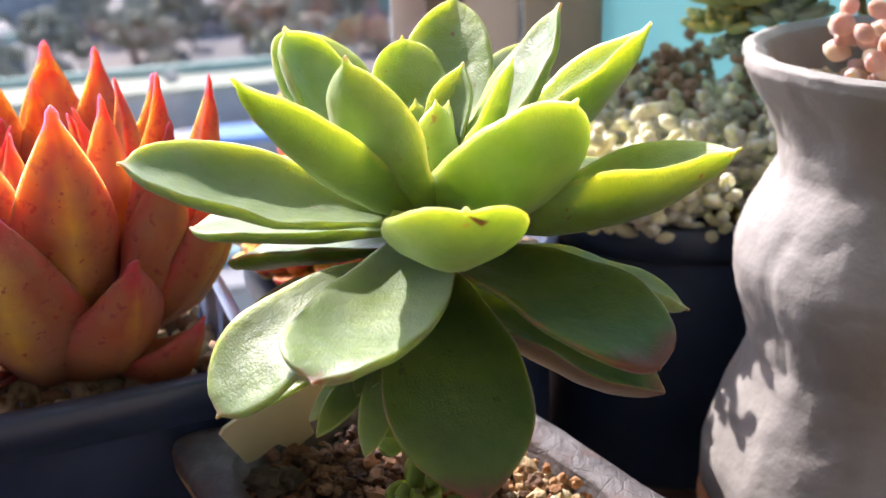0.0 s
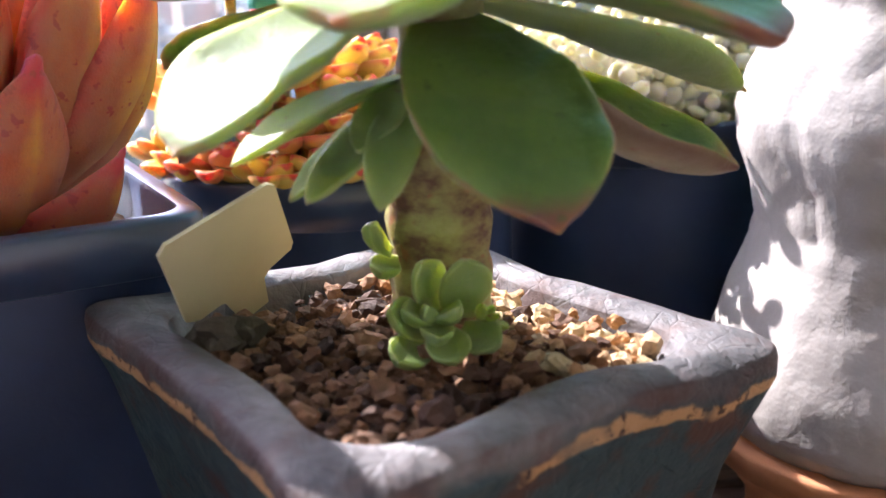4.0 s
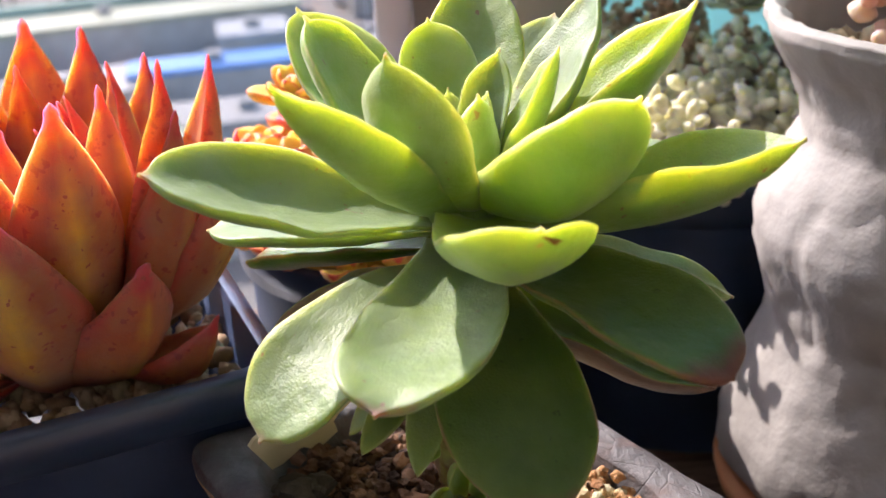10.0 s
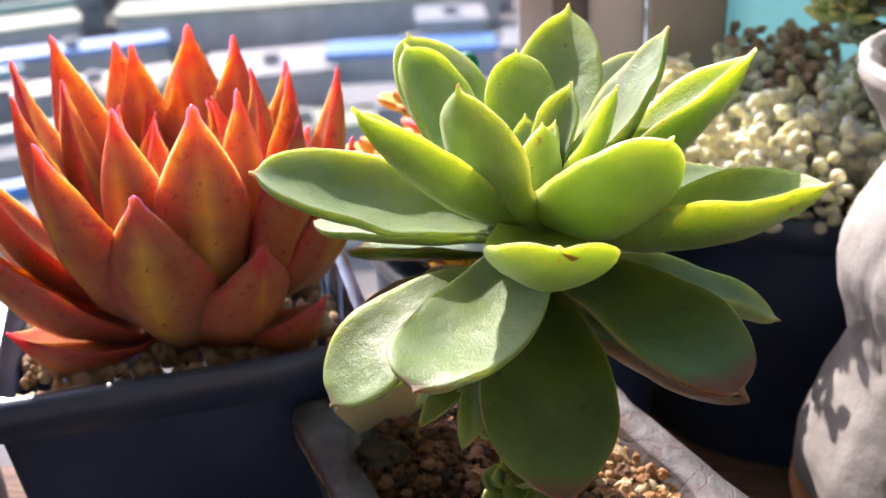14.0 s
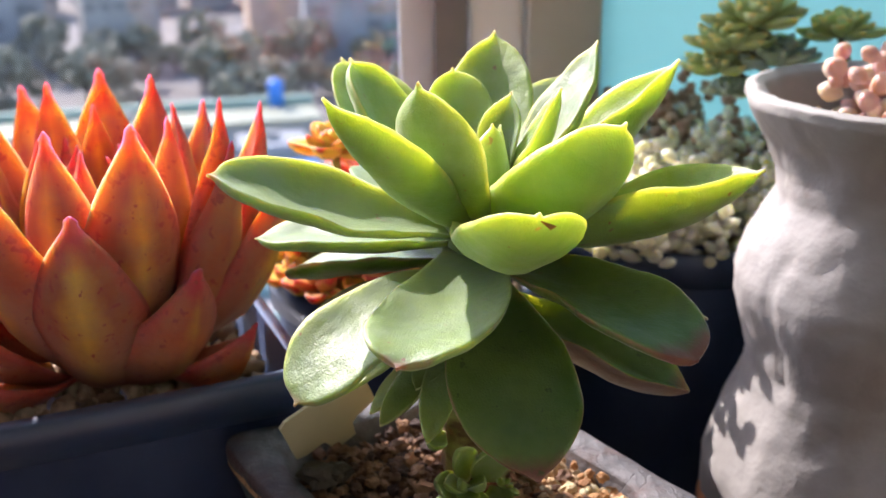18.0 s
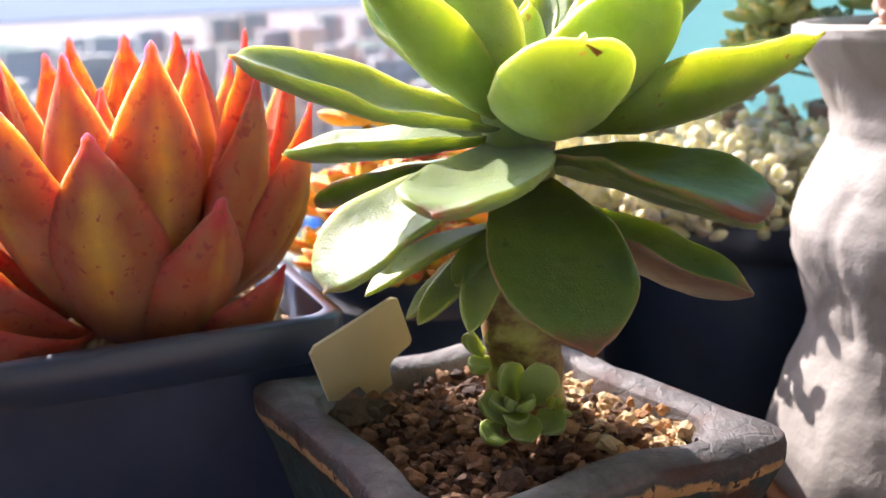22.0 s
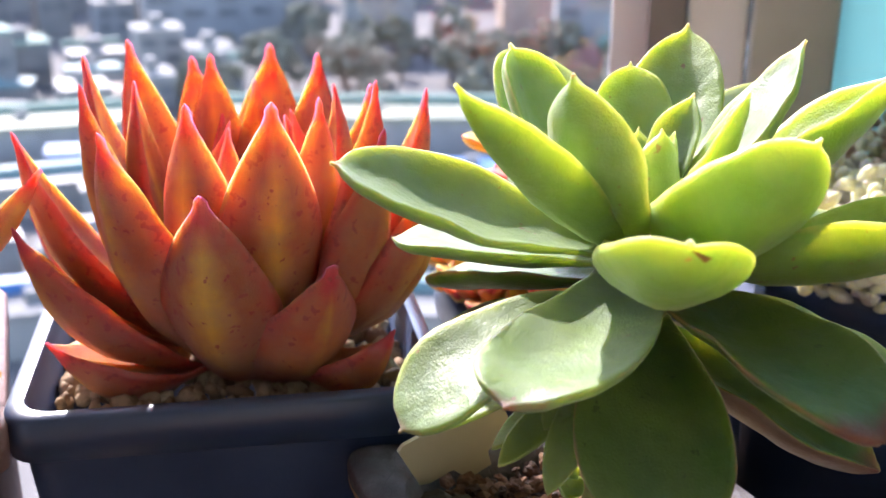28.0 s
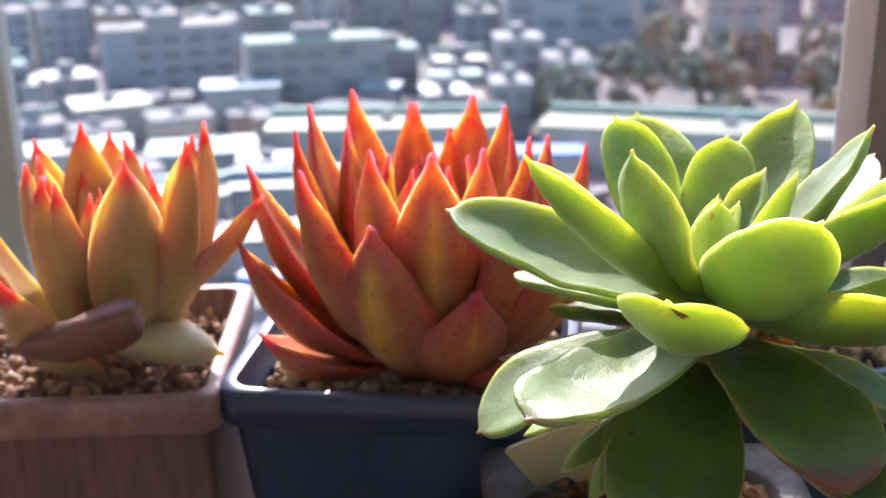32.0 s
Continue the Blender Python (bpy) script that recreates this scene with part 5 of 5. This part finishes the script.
def building(x, y, w, d, h, wall, roof, label, panes=True, turn=None, trim=None):
    for k in (-0.33, 0.0, 0.33):
        a = radians(math.degrees(math.atan2(-x, y)) + 8 if turn is None else turn)
        SPOTS.append((x + k * w * math.cos(a), y + k * w * math.sin(a), max(d * 0.5, w * 0.2)))
    b = thing("city_building", (x, y, GROUND), label, "building", "city buildings")
    turn = math.degrees(math.atan2(-x, y)) + 8 if turn is None else turn
    m = pose(x, y, GROUND, 0, 0, turn)

    def bit(name, bm, mat, on=None):
        me = bpy.data.meshes.new(name)
        bm.to_mesh(me)
        bm.free()
        me.materials.append(mat)
        return put(name, me, on or b, m)
    bit("wall", box_bm(-w / 2, w / 2, -d / 2, d / 2, 0, h), wall)
    top = bit("roof", box_bm(-w / 2 - 0.3, w / 2 + 0.3, -d / 2 - 0.3, d / 2 + 0.3, h, h + 0.7), roof)
    if trim:
        bit("roof_edge", box_bm(-w / 2 - 0.4, w / 2 + 0.4, d / 2 - 1.6, d / 2 + 0.4, h + 0.7, h + 1.9), trim, top)
    if panes:
        rows, cols_ = max(1, min(4, int(h / 3.2))), max(2, min(5, int(w / 3.4)))
        pane = box_bm(-w / cols_ * 0.30, w / cols_ * 0.30, -0.12, 0.12, -0.75, 0.75)
        me = bpy.data.meshes.new("window")
        pane.to_mesh(me)
        pane.free()
        me.materials.append(GLASS)
        for r in range(rows):
            for c in range(cols_):
                if rnd.random() < 0.18:
                    continue
                put("window", me, b, m @ Matrix.Translation((-w / 2 + (c + 0.5) * w / cols_, -d / 2 - 0.04, h - 2.0 - r * 3.2)))
        bit("stair_head", box_bm(-w * 0.15, w * 0.12, -d * 0.2, d * 0.2, h + 0.7, h + 3.0), CONC, top)
    else:
        bit("vent_box", box_bm(-1, 1, -0.8, 0.8, h + 0.7, h + 1.8), CONC, top)
    return b


def tree(x, y, s, seed):
    rnd = random.Random(seed)
    t = thing("city_tree", (x, y, GROUND), "dark green broad tree far below the window", "tree", "city trees")
    v, f, uv = ring_loft([circle(x, y, GROUND, 0.06 * s, 8), circle(x + 0.02 * s, y, GROUND + 0.5 * s, 0.035 * s, 8), circle(x, y, GROUND + 0.8 * s, 0.015 * s, 8)])
    put("trunk", mesh_of("trunk", v, f, BARK, True, uv), t)
    verts, faces = [], []
    for i in range(60):
        d = Vector((rnd.gauss(0, 1), rnd.gauss(0, 1), rnd.gauss(0, 1))).normalized() * rnd.uniform(0.35, 1) ** 0.5
        c = Vector((x + d.x * 0.5 * s, y + d.y * 0.5 * s, GROUND + 0.75 * s + d.z * 0.36 * s))
        r = rnd.uniform(0.07, 0.16) * s
        k = len(verts)
        q = Euler((rnd.random() * 6, rnd.random() * 6, 0)).to_matrix()
        for p in ((1, 0, 0), (-1, 0, 0), (0, 1, 0), (0, -1, 0), (0, 0, 0.7), (0, 0, -0.7)):
            verts.append(c + q @ Vector(p) * r)
        faces += [tuple(k + a for a in tri) for tri in ((0, 2, 4), (2, 1, 4), (1, 3, 4), (3, 0, 4), (2, 0, 5), (1, 2, 5), (3, 1, 5), (0, 3, 5))]
    put("crown", mesh_of("crown", verts, faces, FOLIAGE, False), t)


# far blocks stand in rows that step back from the window; x is given as the bearing left of straight ahead
def bearing(deg, dist):
    return -math.sin(radians(deg)) * dist, math.cos(radians(deg)) * dist


walls = (CONC, PALE_CONC, TAN_CONC, CONC, BLUE_CONC, BLUE_CONC)
tops = (CONC, PALE_CONC, ROOF_GREEN, ROOF_WHITE, CONC, PALE_CONC)
# known landmarks: long sheds, blocks and a white apartment house
building(-102, 150, 38, 11, 6, PALE_CONC, ROOF_CREAM, "long shed with a cream roof and a green edge", False, 32, ROOF_GREEN)
building(-52, 171, 58, 12, 6, PALE_CONC, ROOF_CREAM, "very long shed with a pale cream roof and a green edge", False, 15, ROOF_GREEN)
building(-80, 146, 26, 5, 4.5, PALE_CONC, ROOF_BLUE, "low shed with a bright blue sheet roof", False, 28)
building(-184, 152, 13, 11, 6, PALE_CONC, ROOF_WHITE, "shed with a plain white roof", False)
building(-156, 141, 13, 12, 6, PALE_CONC, ROOF_CREAM, "shed with a cream-yellow roof", False)
building(-140, 181, 27, 10, 13, CONC, ROOF_GREEN, "wide grey office block with a green roof edge", True)
building(-176, 177, 27, 10, 14, BLUE_CONC, CONC, "wide blue-grey office block with rows of windows", True)
building(-81, 268, 17, 12, 24, PALE_CONC, PALE_CONC, "white apartment house above the trees", True)
building(-118, 262, 40, 12, 20, BLUE_CONC, CONC, "long blue-grey apartment block behind the trees", True)
building(-20, 250, 30, 12, 22, BLUE_CONC, CONC, "blue-grey apartment block behind the trees", True)
building(-47, 280, 12, 12, 26, TAN_CONC, CONC, "narrow red-brown brick tower behind the trees", True)
# low strips close under the window
for x, y, w, d, h, roof, edge, turn in ((-92, 123, 30, 6, 4, ROOF_WHITE, ROOF_TEAL, 36), (-112, 104, 24, 7, 4, ROOF_CREAM, ROOF_TEAL, 44), (-70, 132, 20, 6, 4, ROOF_WHITE, None, 30), (-49, 141, 16, 12, 4, ROOF_WHITE, None, 20), (-31, 146, 22, 6, 5, ROOF_BLUE, None, 12),
                                        (-24, 128, 26, 9, 4, CONC, None, 10), (-60, 112, 26, 7, 4, CONC, ROOF_WHITE, 28), (-38, 118, 16, 6, 4, ROOF_CREAM, None, 18), (-8, 150, 22, 9, 5, ROOF_WHITE, None, 3), (-86, 100, 26, 7, 4, ROOF_WHITE, None, 40), (-120, 126, 16, 10, 5, ROOF_TEAL, None, 42),
                                        (-138, 116, 18, 9, 5, ROOF_WHITE, None, 48), (-62, 90, 30, 7, 4, CONC, ROOF_BLUE, 34), (-30, 98, 30, 7, 4, ROOF_WHITE, ROOF_TEAL, 16), (-4, 112, 28, 8, 4, CONC, ROOF_WHITE, 2), (18, 130, 24, 9, 5, ROOF_CREAM, None, -8)):
    building(x, y, w, d, h, PALE_CONC, roof, "low shed with a pale sheet roof far below the window", False, turn, edge)
for dist, tall, step in ((205, 7, 3.0), (235, 10, 3.0), (300, 15, 2.6), (370, 20, 2.4), (460, 22, 2.2), (600, 25, 2.0), (800, 28, 1.7)):
    deg = -16.0
    while deg < 60:
        deg += step * rnd.uniform(0.8, 1.2)
        if dist < 310 and 3 < deg < 24 or dist < 210 and 33 < deg < 49 or dist < 250 and 38 < deg < 49 or dist < 240 and deg < 5 and rnd.random() < 0.4:
            continue
        x, y = bearing(deg, dist * rnd.uniform(0.95, 1.05))
        w = math.radians(step) * dist * rnd.uniform(0.55, 0.9)
        building(x, y, w, dist * 0.045, tall * rnd.uniform(0.6, 1.3), rnd.choice(walls), rnd.choice(tops), rnd.choice(("grey concrete apartment block far below the window", "pale city block with rows of windows")), dist < 380, None, rnd.choice((None, None, ROOF_GREEN)))
# small houses and sheds crowded between the larger ones
for i in range(240):
    deg, dist = rnd.uniform(-6, 52), rnd.uniform(92, 225)
    w, d = rnd.uniform(7, 18), rnd.uniform(5, 10)
    x, y = bearing(deg, dist)
    if not free(x, y, w * 0.5) or (dist > 188 and 3 < deg < 25):
        continue
    building(x, y, w, d, rnd.uniform(3, 7), rnd.choice((PALE_CONC, CONC, TAN_CONC)), rnd.choice((CONC, ROOF_WHITE, CONC, BLUE_CONC, ROOF_TEAL, TAN_CONC, BLUE_CONC, CONC)), "small low house with a flat roof far below the window", False, rnd.choice((None, rnd.uniform(0, 60))))
for i in range(80):
    deg, dist = rnd.uniform(3, 27), rnd.uniform(192, 270)
    x, y = bearing(deg, dist)
    tree(x, y, rnd.choice((4, 5, 6, 7, 9, 11)), 100 + i)
# parked vans and a blue water tank among the sheds
for i in range(40):
    deg, dist = rnd.uniform(2, 48), rnd.uniform(150, 262)
    x, y = bearing(deg, dist)
    last = None
    c = thing("parked_van", (x, y, GROUND), "white van parked far below the window", "vehicle", "parked vans")
    m = pose(x, y, GROUND, 0, 0, rnd.uniform(0, 180))
    for nm, bm, mat in (("body", box_bm(-0.95, 0.95, -2.3, 2.3, 0.4, 1.5, 0.2), ROOF_WHITE), ("cabin", box_bm(-0.85, 0.85, -2.0, 1.2, 1.5, 2.1, 0.2), ROOF_WHITE), ("windscreen", box_bm(-0.8, 0.8, 1.21, 1.3, 1.5, 2.0), GLASS)):
        me = bpy.data.meshes.new(nm)
        bm.to_mesh(me)
        bm.free()
        me.materials.append(mat)
        last = put(nm, me, last if nm == "windscreen" else c, m)
tank = thing("water_tank", (-30.5, 181.0, GROUND), "bright blue water tank on a shed roof", "water tank")
v, f, uv = ring_loft([circle(-30.5, 181.0, GROUND + 6.6, 1.15, 20), circle(-30.5, 181.0, GROUND + 10.5, 1.25, 20), circle(-30.5, 181.0, GROUND + 11.0, 0.7, 20)])
put("drum", mesh_of("drum", v, f, BLUE_CAP, True, uv), tank)

# glowing pale backdrop that stands in for haze in the far distance
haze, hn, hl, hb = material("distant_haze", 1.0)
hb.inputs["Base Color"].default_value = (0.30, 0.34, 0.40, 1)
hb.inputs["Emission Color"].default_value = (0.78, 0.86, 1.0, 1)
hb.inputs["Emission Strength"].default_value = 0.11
verts, faces = [], []
for k in range(81):
    a = radians(-60 + k * 1.5)
    x, y = math.sin(a) * 4600, math.cos(a) * 4600
    top = 520 + 260 * noise.noise(Vector((k * 0.13, 1.0, 0.0))) + 60 * noise.noise(Vector((k * 0.7, 4.0, 0.0)))
    verts += [(x, y, GROUND), (x, y, top), (x * 1.02, y * 1.02, GROUND), (x * 1.02, y * 1.02, top)]
    if k:
        q = 4 * k
        faces += [(q - 4, q, q + 1, q - 3), (q - 3, q + 1, q + 3, q - 1), (q - 2, q - 1, q + 3, q + 2)]
haze_backdrop = new("backdrop", mesh_of("backdrop", verts, faces, haze, True))
tagged(haze_backdrop, "glowing pale blue backdrop standing in for haze beyond the city", "backdrop", "", "structure")
